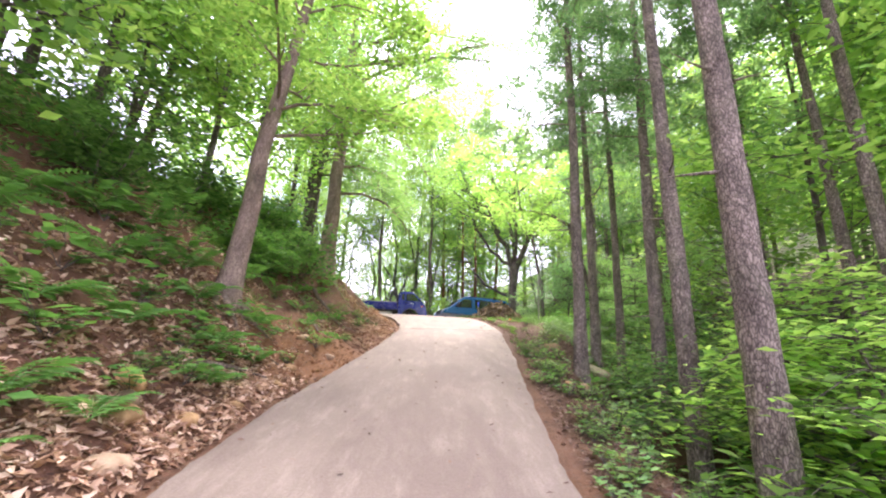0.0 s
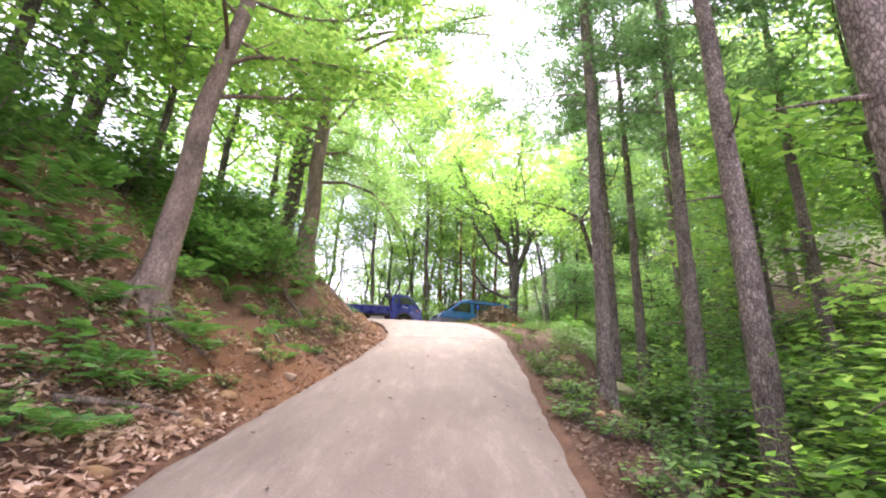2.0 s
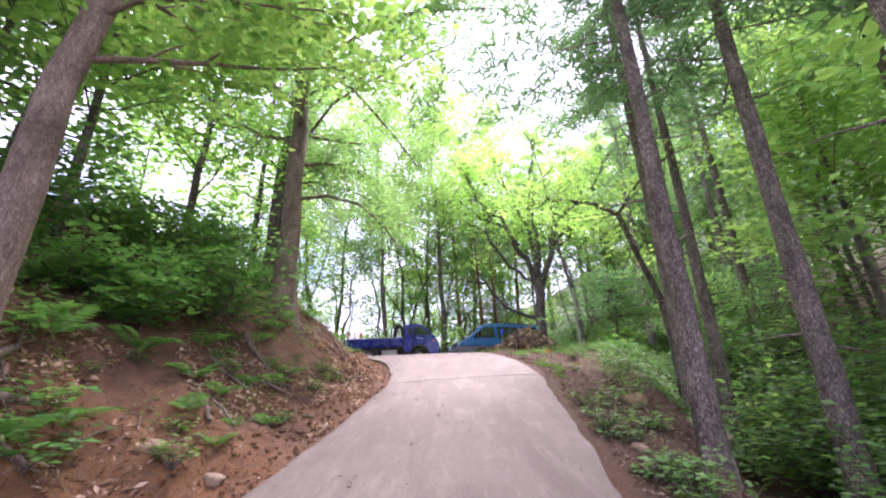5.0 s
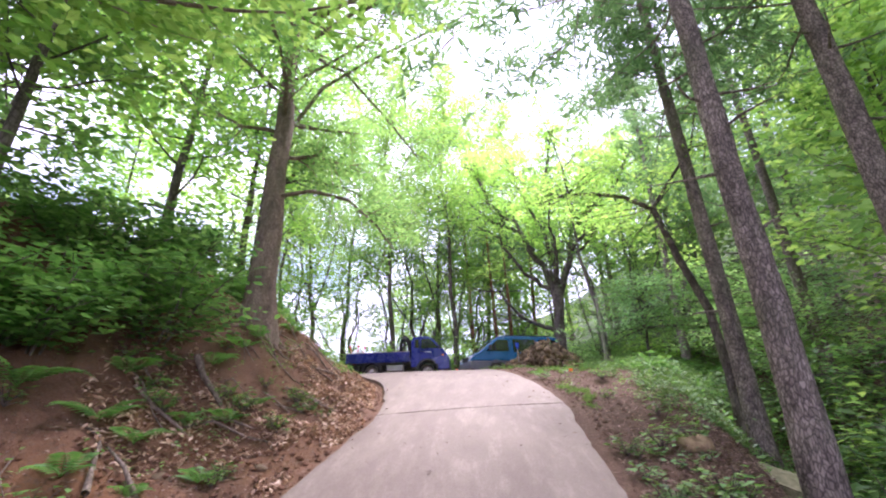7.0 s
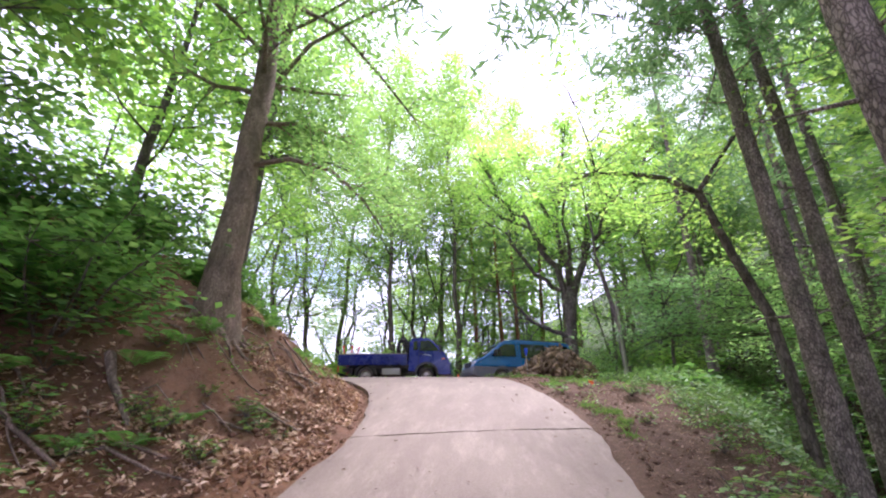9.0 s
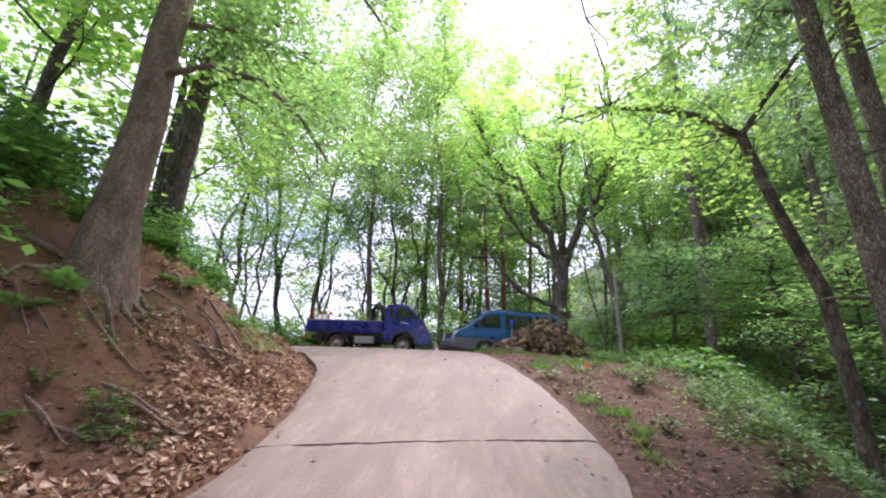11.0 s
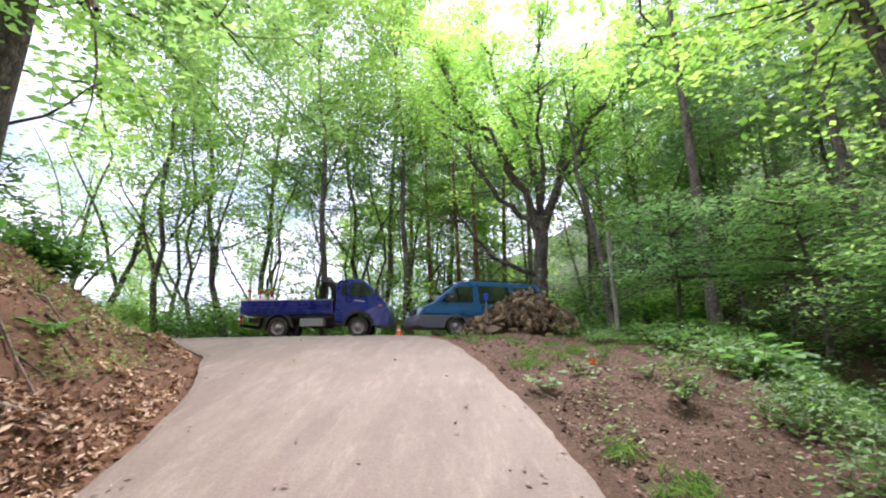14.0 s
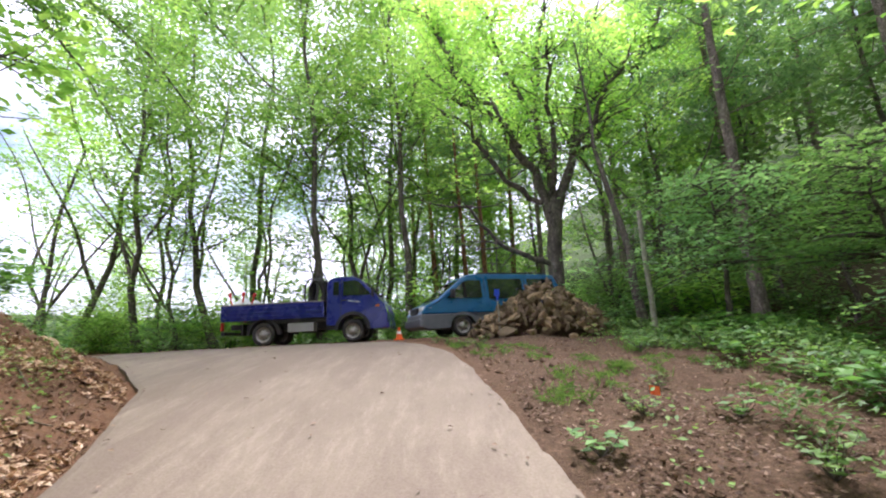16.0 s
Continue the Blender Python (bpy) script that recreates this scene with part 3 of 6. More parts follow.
def surface_root(tree, x, y, a, length, r):
    """A root that runs from the trunk's foot along the ground."""
    z0, out = gh(x, y), []
    for k in range(7):
        s = 0.08 + length * k / 6
        px, py = x + s * math.cos(a + 0.06 * k), y + s * math.sin(a + 0.06 * k)
        h = 0.34 * (1 - k / 6) ** 2.2 - 0.08 * k / 6
        out.append((px - x, py - y, gh(px, py) - z0 + h * (0.4 if k else 1.0) + 0.03))
    part_np("root", *tube(out, np.linspace(r, r * 0.25, 7), 8, rng, 0.25), BARK_BROWN, tree, smooth=True)


for k in range(8):
    surface_root(leaning, -4.0, 7.9, -2.0 + k * 0.5, 0.5 + 0.5 * rng.rand(), 0.085)
big = tree_thing("broadleaf_tree", -4.15, 15.0, broadleaf(12, 16.0, 0.30, (0.012, 0.0), 0.30, 26, 3.2, 0.13, 15000, sides=12, shell=0.32), BARK_BROWN, LEAF_MID,
                 "thick brown-barked tree on the bank with roots showing")
rng = np.random.RandomState(5)
ARMS = [  # long limbs over the road, about the tree's foot
    [(0.35, 0, 5.4), (0.95, 0, 6.4), (2.0, 0, 7.1), (3.7, 0, 8.0), (5.2, -0.2, 8.5)],
    [(0.5, 0, 7.6), (1.6, -0.3, 6.6), (2.75, -0.4, 4.95), (3.5, -0.4, 3.8)],
    [(0.0, 0, 3.2), (1.1, -0.4, 3.05), (1.95, -0.4, 2.75), (2.6, -0.4, 2.1), (3.0, -0.4, 1.5)],
    [(0.4, 0, 5.2), (1.2, 0, 5.0), (2.0, 0, 4.85)],
    [(0.6, 0, 9.0), (2.0, -0.6, 8.9), (3.8, -0.9, 8.8), (6.0, -1.0, 8.6)],
    [(0.6, 0, 10.0), (2.0, -0.6, 10.1), (3.4, -0.9, 9.9), (5.8, -1.0, 9.4)],
    [(0.5, 0, 8.2), (1.6, -0.2, 8.7), (2.6, -0.3, 9.3), (4.2, -0.4, 9.5), (6.2, -0.5, 9.9)],
    [(2.0, -0.2, 8.9), (3.0, -0.8, 8.6), (4.6, -1.2, 9.0), (5.6, -1.6, 8.9)]]
tw_all, tip_all = [], []
for a in ARMS:
    a = np.array(a)
    part_np("limb", *tube(a, np.linspace(0.085 if a[0, 2] > 8 else 0.055, 0.018, len(a)), 6, rng, 0.1), BARK_BROWN, big, smooth=True)
    for q2 in range(11):
        u = rng.uniform(0.35, 1.0) * (len(a) - 1)
        b0 = np.array([np.interp(u, np.arange(len(a)), a[:, c]) for c in range(3)])
        tw = bend(b0, (0.5 + rng.randn() * 0.5, rng.randn() * 0.7, rng.randn() * 0.35), 0.7 + 0.7 * rng.rand(), rng, 5, -0.05, 0.15)
        tw_all.append(tube(tw, np.linspace(0.012, 0.003, 5), 4))
        tip_all.append(tw[1:])
tagged(part_np("twigwork", *join(tw_all), BARK_BROWN, big, smooth=True), kind="stuff")
tip_all = np.concatenate(tip_all)
c = tip_all[rng.randint(0, len(tip_all), 11000)] + rng.randn(11000, 3) * (0.2, 0.2, 0.1)
part_np("overhang", *leaves(c, 0.085, rng, 0.65), LEAF_MID, big, "fine leaves on limbs hanging over the road")
forked = tree_thing("forked_tree", -6.2, 18.3, broadleaf(14, 13.0, 0.31, (0.05, 0.01), 0.35, 20, 3.2, 0.12, 8000, wander=0.02), BARK_DARK, LEAF_MID,
                    "dark forked tree on the bank near the crest")
part_np("second_stem", *tube(bend((0.03, 0, 1.6), (-0.12, 0.1, 1.0), 8.0, rng, 10, 0.03, 0.03), np.linspace(0.2, 0.05, 10), 10, rng, 0.1), BARK_DARK, forked, smooth=True)
tw_all, tip_all = [], []
for a in ([(0.1, 0, 4.0), (1.5, -0.8, 3.7), (3.0, -1.2, 3.1), (4.2, -1.5, 2.3), (5.0, -1.6, 1.2)], [(0.1, 0, 5.2), (1.5, 0.3, 5.1), (3.0, 0.4, 4.5), (4.2, 0.5, 3.6), (5.0, 0.5, 2.9)], [(0.1, 0, 4.6), (1.2, -1.0, 4.4), (2.4, -1.9, 3.7), (3.2, -2.4, 3.0)],
          [(0.1, 0, 5.0), (1.0, 1.8, 6.0), (2.0, 3.7, 5.9), (3.0, 3.8, 4.6), (3.8, 3.9, 3.6)], [(0.1, 0, 4.5), (0.5, 2.2, 5.2), (0.9, 4.2, 4.8), (1.3, 5.5, 3.9)], [(0, 0, 5.0), (-0.8, 2.5, 5.5), (-1.0, 4.5, 4.9), (-1.0, 5.8, 3.9)]):
    a = np.array(a)
    part_np("limb", *tube(a, np.linspace(0.05, 0.012, len(a)), 6, rng, 0.1), BARK_DARK, forked, smooth=True)
    for q2 in range(16):
        u = rng.uniform(0.3, 1.0) * (len(a) - 1)
        b0 = np.array([np.interp(u, np.arange(len(a)), a[:, c]) for c in range(3)])
        tw = bend(b0, (0.4 + rng.randn() * 0.6, rng.randn() * 0.7, -0.2 + rng.randn() * 0.35), 0.7 + 0.7 * rng.rand(), rng, 5, -0.06, 0.15)
        tw_all.append(tube(tw, np.linspace(0.012, 0.003, 5), 4))
        tip_all.append(tw[1:])
tagged(part_np("twigwork", *join(tw_all), BARK_DARK, forked, smooth=True), kind="stuff")
tip_all = np.concatenate(tip_all)
c = tip_all[rng.randint(0, len(tip_all), 13000)] + rng.randn(13000, 3) * (0.24, 0.24, 0.14)
part_np("overhang", *leaves(c, 0.09, rng, 0.6), LEAF_MID, forked, "fine dark leaves on hanging limbs")
for k in range(8):
    surface_root(big, -4.15, 15.0, -2.4 + k * 0.5, 0.5 + 0.7 * rng.rand(), 0.075)

# oak behind the stone pile
oak = thing("oak_tree", 5.0, 30.0, gh(5.0, 30.0), "old spreading oak with crooked dark limbs behind the stone pile", "tree")
rng = np.random.RandomState(21)
part_np("trunk", *tube([(0, 0, -0.4), (0, 0, 0.5), (0.02, 0, 1.8), (0.05, 0, 3.1), (0.2, 0, 4.2), (0.3, 0, 4.9)], [0.46, 0.33, 0.29, 0.28, 0.27, 0.17], 12, rng, 0.15), BARK_DARK, oak, smooth=True)
OAK = [  # crooked main limbs about the oak's foot
    [(0.1, 0, 3.6), (-0.2, 0, 5.2), (-0.95, -0.2, 6.4), (-1.55, -0.4, 7.4), (-2.4, -0.6, 7.7), (-3.2, -0.8, 8.1), (-4.2, -1.2, 8.9)],
    [(-0.95, -0.2, 6.4), (-1.7, 0.3, 8.3), (-2.8, 0.8, 9.0), (-3.65, 1.0, 10.0)],
    [(0.3, 0, 4.0), (1.05, 0, 6.05), (1.4, 0, 7.5), (2.4, -0.5, 8.4), (3.6, -1.0, 9.1), (4.8, -1.4, 9.6)],
    [(0.2, 0, 4.0), (0.2, 0.2, 5.7), (-0.15, 0.3, 7.8), (0.35, 0.4, 10.6)],
    [(-0.1, 0, 2.3), (-1.1, -0.5, 2.4), (-2.1, -0.8, 3.1), (-2.8, -1.0, 3.9), (-3.6, -1.2, 4.3)],
    [(-0.15, 0, 4.3), (-1.5, -0.4, 5.05), (-2.5, -0.8, 6.3), (-2.8, -1.0, 7.0), (-3.8, -1.4, 7.4)],
    [(1.05, 0, 6.05), (2.2, 0.6, 6.9), (3.2, 1.0, 8.2)], [(0.2, 0.2, 5.7), (0.6, 1.6, 7.2), (0.4, 2.8, 8.6)],
    [(0.1, 0, 4.6), (0.2, -1.4, 6.0), (-0.2, -2.6, 7.4), (-0.4, -3.6, 8.4)], [(1.05, 0, 6.05), (1.7, -1.6, 7.2), (2.4, -3.0, 8.2)],
    [(-0.15, 0.3, 7.8), (-1.2, 0, 10.0), (-2.0, -0.5, 12.0)], [(1.4, 0, 7.5), (2.0, 0, 10.0), (2.6, -0.5, 11.8)], [(0.2, 0.4, 9.8), (0.5, -0.6, 11.4), (0.6, -1.4, 12.8)],
    [(-2.4, -0.6, 7.7), (-3.4, -1.2, 9.6), (-4.2, -1.6, 11.2)], [(3.6, -1.0, 9.1), (4.6, -1.4, 10.8), (5.2, -1.6, 12.0)]]
tw_all, tip_all = [], []
for k, a in enumerate(OAK):
    a = np.array(a) * (1.05, 1.0, 1.12)
    f = np.linspace(0, len(a) - 1, len(a) * 3 - 2)
    fine = np.stack([np.interp(f, np.arange(len(a)), a[:, c]) for c in range(3)], 1) + rng.randn(len(f), 3) * 0.07
    part_np("limb", *tube(fine, np.linspace(0.2 if k in (0, 2, 3) else 0.12, 0.035, len(f)), 8, rng, 0.15), BARK_DARK, oak, smooth=True)
    for q2 in range(16):
        u = rng.uniform(0.3, 1.0)
        b0 = fine[int(u * (len(fine) - 1))]
        d = rng.randn(3) * (0.8, 0.8, 0.35) + (b0 - (0, 0, 5)) * 0.12
        tw = bend(b0, d, 1.0 + 1.5 * rng.rand(), rng, 7, 0.03, 0.24)
        tw_all.append(tube(tw, np.linspace(0.035, 0.005, 7), 4))
        tip_all.append(tw[2:])
        tw2 = bend(tw[3], rng.randn(3) * (1, 1, 0.4), 0.9, rng, 5, 0.02, 0.2)
        tw_all.append(tube(tw2, np.linspace(0.016, 0.004, 5), 4))
        tip_all.append(tw2[1:])
tagged(part_np("branchwork", *join(tw_all), BARK_DARK, oak, smooth=True), kind="stuff")
tip_all = np.concatenate(tip_all)
tip_all = tip_all[tip_all[:, 2] + rng.rand(len(tip_all)) * 4.0 > 10.0]
c = tip_all[rng.randint(0, len(tip_all), 15000)] + rng.randn(15000, 3) * (0.3, 0.3, 0.13)
part_np("crown", *leaves(c, 0.18, rng, 0.65), LEAF_BRIGHT, oak)

# slim crooked tree at the gully edge, its limb bent over the shoulder
crooked = thing("crooked_tree", 5.64, 15.8, 2.6, "slim crooked dark-barked tree bent over the road shoulder", "tree")
rng = np.random.RandomState(31)
stem = [(0, 0, -0.9), (0.02, 0, 1.05), (-0.06, 0, 2.38), (-0.43, 0, 3.54), (-0.76, 0, 4.86)]
arm = [(-0.76, 0, 4.86), (-1.39, 0, 5.22), (-2.0, 0.05, 5.38), (-2.65, 0.1, 5.44), (-3.3, 0.2, 5.3)]
arm2 = [(-0.76, 0, 4.86), (-0.38, 0, 5.37), (0.5, 0, 6.5), (1.0, 0.2, 7.8)]
arm3 = [(-2.65, 0.1, 5.44), (-2.7, 0.1, 6.2), (-2.9, 0.2, 7.4)]
part_np("trunk", *tube(stem, [0.12, 0.10, 0.09, 0.08, 0.075], 9, rng, 0.15), BARK_DARK, crooked, smooth=True)
twigs, tips = [tube(arm, [0.065, 0.055, 0.045, 0.03, 0.01], 7), tube(arm2, [0.05, 0.045, 0.03, 0.01], 6), tube(arm3, [0.03, 0.022, 0.008], 5)], []
for base in (arm, arm2, arm3, stem[3:]):
    base = np.array(base)
    for q in range(7):
        s = rng.randint(0, len(base))
        tw = bend(base[s], rng.randn(3) * (1, 1, 0.4), 1.0 + 1.1 * rng.rand(), rng, 6, 0.03, 0.2)
        twigs.append(tube(tw, np.linspace(0.018, 0.004, 6), 4))
        tips.append(tw[2:])
tips = np.concatenate(tips)
tagged(part_np("branchwork", *join(twigs), BARK_DARK, crooked, smooth=True), kind="stuff")
c = tips[rng.randint(0, len(tips), 3800)] + rng.randn(3800, 3) * (0.3, 0.3, 0.14)
part_np("crown", *leaves(c, 0.11, rng, 0.65), LEAF_BRIGHT, crooked)

# slender trees round the far side of the clearing
SLIM = [(-15.2, 31.0, 0.03), (-14.4, 31.3, 0.02), (-10.85, 30.7, -0.06), (-9.6, 30.9, 0.02), (-8.3, 31.6, 0.08), (-7.4, 33.6, 0.05), (-5.6, 35.0, -0.03),
        (-3.3, 34.5, -0.06), (-2.5, 34.6, -0.02), (-1.2, 36.0, 0.03), (-12.6, 34.0, 0.05), (-17.5, 33.0, 0.0), (-5.0, 39.0, 0.0), (-9.0, 40.0, 0.02), (1.0, 41.0, 0.03)]
slim_a = tree_thing("slender_tree", SLIM[0][0], SLIM[0][1], broadleaf(41, 15.0, 0.105, (0.03, 0), 0.25, 22, 2.8, 0.19, 4200, wander=0.11, shell=0.36), BARK_DARK, LEAF_BRIGHT,
                    "slender dark-stemmed tree at the clearing's far edge", "trees round the clearing")
slim_b = tree_thing("slender_tree", SLIM[2][0], SLIM[2][1], broadleaf(42, 16.0, 0.135, (-0.05, 0), 0.25, 24, 3.0, 0.19, 4300, wander=0.10, shell=0.36), BARK_DARK, LEAF_BRIGHT,
                    "slender dark-stemmed tree at the clearing's far edge", "trees round the clearing")
slim_c = tree_thing("slender_tree", SLIM[5][0], SLIM[5][1], broadleaf(43, 13.0, 0.095, (0.06, 0), 0.22, 22, 2.8, 0.18, 4100, wander=0.14, shell=0.36), BARK_DARK, LEAF_MID,
                    "slender forked tree at the clearing's far edge", "trees round the clearing")
for k, (ob, h0, az, r) in enumerate([(slim_a, 1.6, 0.4, 0.07), (slim_b, 2.6, 2.9, 0.085), (slim_b, 3.8, 0.2, 0.06), (slim_c, 0.3, 3.3, 0.075), (slim_c, 1.1, 0.0, 0.065), (slim_a, 3.4, 3.4, 0.05)]):
    side_rng = np.random.RandomState(430 + k)
    foot = next(c for c in ob.children if c.name.startswith("trunk")).data
    ring = np.array([tuple(v.co) for v in foot.vertices])
    near = ring[np.abs(ring[:, 2] - h0) < 0.8].mean(axis=0)
    fork = bend((near[0], near[1], h0), (0.45 * math.cos(az), 0.45 * math.sin(az), 1.0), 6.5, side_rng, 11, 0.05, 0.09)
    part_np("forked_stem", *tube(fork, np.linspace(r, 0.015, 11), 7, side_rng, 0.12), BARK_DARK, ob, smooth=True)
for k, (x, y, ln) in enumerate(SLIM):
    if k not in (0, 2, 5):
        again((slim_a, slim_b, slim_c)[k % 3], x, y, k * 77.0, 0.85 + 0.3 * ((k * 37) % 10) / 10, 0.1, (0, 5, -4, 7, -6, 3)[k % 6])
red = tree_thing("red_pine", 0.35, 38.0, pine(51, 17.0, 0.17, (-0.03, 0), 0.5, reach=2.6, count=5000), BARK_RED, NEEDLE,
                 "red-barked pine in the woods behind the van", "red pines behind the clearing")
for k, (x, y) in enumerate([(2.1, 38.3), (3.2, 39.5), (-1.5, 44.0), (5.5, 44.0)]):
    again(red, x, y, 60.0 * k, 0.95 + 0.08 * k)

# woods on the bank and on the slope across the gully
wood_a = tree_thing("forest_tree", -7.2, 3.5, broadleaf(61, 12.0, 0.13, (0.03, 0), 0.14, 22, 3.2, 0.245, 4200, shell=0.42, bushy=4), BARK_DARK, LEAF_MID,
                    "dense broadleaved tree in the roadside woods", "roadside woods")
wood_b = tree_thing("forest_tree", -8.6, 9.2, broadleaf(62, 13.0, 0.15, (-0.02, 0), 0.16, 23, 3.4, 0.245, 4200, shell=0.42, bushy=4), BARK_DARK, LEAF_BRIGHT,
                    "dense broadleaved tree in the roadside woods", "roadside woods")
wood_c = tree_thing("forest_tree", 12.0, 9.0, broadleaf(63, 11.0, 0.12, (0.02, 0), 0.26, 22, 3.0, 0.245, 4300, shell=0.42, flat=0.75, bushy=4), BARK_DARK, LEAF_BRIGHT,
                    "dense broadleaved tree in the roadside woods", "roadside woods")
WOODS = [(-9.5, 6.0), (-10.5, 2.0), (-7.0, 11.5), (-9.8, 12.5), (-8.5, 17.0), (-12.0, 9.5), (-12.5, 15.0), (-7.5, 19.5), (-13.0, 20.0),
         (-11.0, -3.0), (-6.8, 5.0), (-8.6, 6.6), (-7.6, 1.2), (-10.4, 4.0), (-11.2, 7.6), (-9.6, 8.4), (8.5, 4.5), (10.5, 6.5), (10.0, 11.0), (13.5, 12.0), (13.0, 4.5),
         (15.5, 8.5), (15.5, 15.0), (16.5, 20.5), (14.0, 26.0), (11.5, 35.5), (15.5, 33.0), (18.5, 28.0), (19.0, 13.0), (17.5, 38.0), (12.2, 17.2), (13.6, 19.4), (10.8, 15.4), (-9.6, 11.6), (17.2, 17.0)]
for k, (x, y) in enumerate(WOODS):
    src = (wood_a, wood_b, wood_c)[k % 3]
    again(src, x, y, (k * 137) % 360, 0.8 + 0.45 * ((k * 29) % 11) / 11)

# tall bright crowns over the clearing
tall = tree_thing("maple_tree", -0.6, 33.2, broadleaf(81, 23.0, 0.17, (0.01, 0), 0.30, 40, 4.6, 0.22, 10500, wander=0.05, shell=0.42), BARK_DARK, LEAF_BRIGHT,
                  "tall bright-leaved tree behind the parked vehicles", "tall trees behind the clearing")
for k, (x, y, s) in enumerate([(-4.6, 33.0, 1.0), (1.6, 46.0, 1.25), (-8.6, 34.5, 0.92), (-2.4, 39.0, 1.1), (5.2, 48.0, 1.25)]):
    again(tall, x, y, 80 * k + 40, s)

# darker pines on the slope across the gully
slope = tree_thing("pine_tree", 9.6, 26.2, pine(90, 17.0, 0.2, (0.015, 0), 0.38, 26, 3.0, 5000, 10, 0.29), BARK_PINE, NEEDLE, "tall pine with bare grey trunk on the wooded slope", "pines on the slope")
for k, (x, y, s) in enumerate([(12.6, 24.0, 1.0), (11.8, 29.5, 0.95), (15.5, 25.0, 1.1), (18.0, 23.0, 1.1), (16.5, 31.0, 1.0), (10.0, 36.0, 1.0), (20.5, 28.5, 1.1)]):
    again(slope, x, y, 67 * k, s)

# lighter woods further back, closing the view behind the clearing
far_wood = tree_thing("distant_tree", 1.5, 44.0, broadleaf(95, 13.0, 0.13, (0.02, 0), 0.06, 26, 3.6, 0.31, 4800, shell=0.5), BARK_DARK, LEAF_BRIGHT,
                      "light green tree in the woods beyond the clearing", "woods beyond the clearing")
for k, (x, y, s) in enumerate([(-5.0, 47.0, 0.9), (0.0, 52.0, 1.2), (4.5, 47.0, 1.1), (-4.0, 55.0, 1.1), (6.0, 54.0, 1.25), (-8.0, 51.0, 0.8), (-11.5, 40.5, 0.55), (-16.5, 37.0, 0.5), (-19.5, 41.0, 0.6)]):
    again(far_wood, x, y, 101 * k, s)
# the hillside woods
for k, (x, y, s) in enumerate([(-3.0, 42.0, 0.75), (3.4, 43.0, 0.8), (7.4, 44.5, 1.0)]):
    again(far_wood, x, y, 37 + 83 * k, s)
for k, (x, y, s) in enumerate([(17.0, 36.0, 0.8), (11.0, 33.5, 0.85), (13.5, 30.5, 0.9), (10.5, 39.0, 1.0), (14.0, 36.5, 1.0), (17.5, 33.0, 1.0), (7.0, 41.5, 1.0), (12.5, 44.0, 1.1), (17.5, 40.0, 1.1), (9.5, 48.0, 1.2), (16.0, 48.0, 1.2)]):
    again(wood_a if k % 3 else slope, x, y, 59 * k, s)
again(slim_c, 7.2, 30.8, 200, 1.0)
again(slim_b, 8.6, 29.4, 130, 0.9)
tree_thing("leaning_tree", 6.5, 26.4, broadleaf(97, 10.0, 0.14, (-0.06, 0.03), 0.45, 12, 2.6, 0.13, 1100, wander=0.05, shell=0.32), BARK_DARK, LEAF_MID,
           "dark tree leaning towards the oak behind the stone pile")


# ---- undergrowth ----
def shrub_meshes(seed, height, width, stems, count, leaf, flat=0.6):
    rng = np.random.RandomState(seed)
    tubes, tips = [], []
    for k in range(stems):
        a = rng.rand() * 6.28
        b = bend((0.08 * math.cos(a), 0.08 * math.sin(a), -0.1), (math.cos(a) * width / height * 0.6, math.sin(a) * width / height * 0.6, 1), height * (0.6 + 0.45 * rng.rand()), rng, 7, 0.0, 0.16)
        tubes.append(tube(b, np.linspace(0.018, 0.004, 7), 5))
        tips.append(b[2:])
        for q in range(4):
            s = rng.randint(1, 6)
            tw = bend(b[s], rng.randn(3) * (1, 1, 0.25) + (0, 0, 0.15), width * (0.35 + 0.35 * rng.rand()), rng, 5, 0.0, 0.15)
            tubes.append(tube(tw, np.linspace(0.009, 0.003, 5), 4))
            tips.append(tw[1:])
            tips.append(tw[2:])
    tips = np.concatenate(tips)
    c = tips[rng.randint(0, len(tips), count)] + rng.randn(count, 3) * (0.16, 0.16, 0.08) * width
    c[:, 2] = np.maximum(c[:, 2], 0.02)
    return join(tubes), leaves(c, leaf, rng, flat)


def shrub(x, y, meshes, leaf, label, group):
    ob = thing("shrub", x, y, gh(x, y), label, "shrub", group)
    tagged(part_np("stemwork", *meshes[0], BARK_DARK, ob, smooth=True), kind="stuff")
    part_np("foliage", *meshes[1], leaf, ob)
    return ob


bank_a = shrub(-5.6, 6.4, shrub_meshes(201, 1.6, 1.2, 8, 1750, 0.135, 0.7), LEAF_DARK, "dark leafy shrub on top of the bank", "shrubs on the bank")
bank_b = shrub(-5.2, 10.2, shrub_meshes(202, 1.3, 1.1, 7, 1450, 0.14, 0.7), LEAF_FERN, "leafy green shrub on top of the bank", "shrubs on the bank")
BANK = [(-6.4, 4.6), (-6.6, 7.6), (-6.4, 9.9), (-5.0, 11.6), (-6.0, 12.6), (-4.7, 13.2), (-5.8, 14.2), (-5.4, 16.1), (-6.6, 15.6), (-5.2, 17.4), (-6.4, 18.3),
        (-6.2, 19.8), (-7.6, 20.8), (-8.8, 19.4), (-8.8, 22.4), (-10.2, 21.0), (-6.8, 2.0), (-7.4, 5.8), (-7.8, 8.2), (-7.4, 12.8), (-7.8, 17.0), (-4.4, 10.6), (-4.25, 12.2),
        (-9.5, 24.5), (-11.5, 23.5), (-10.8, 26.5), (-12.5, 27.5)]
for k, (x, y) in enumerate(BANK):
    again((bank_a, bank_b)[k % 2], x, y, (k * 97) % 360, 0.75 + 0.5 * ((k * 31) % 9) / 9, 0.05)

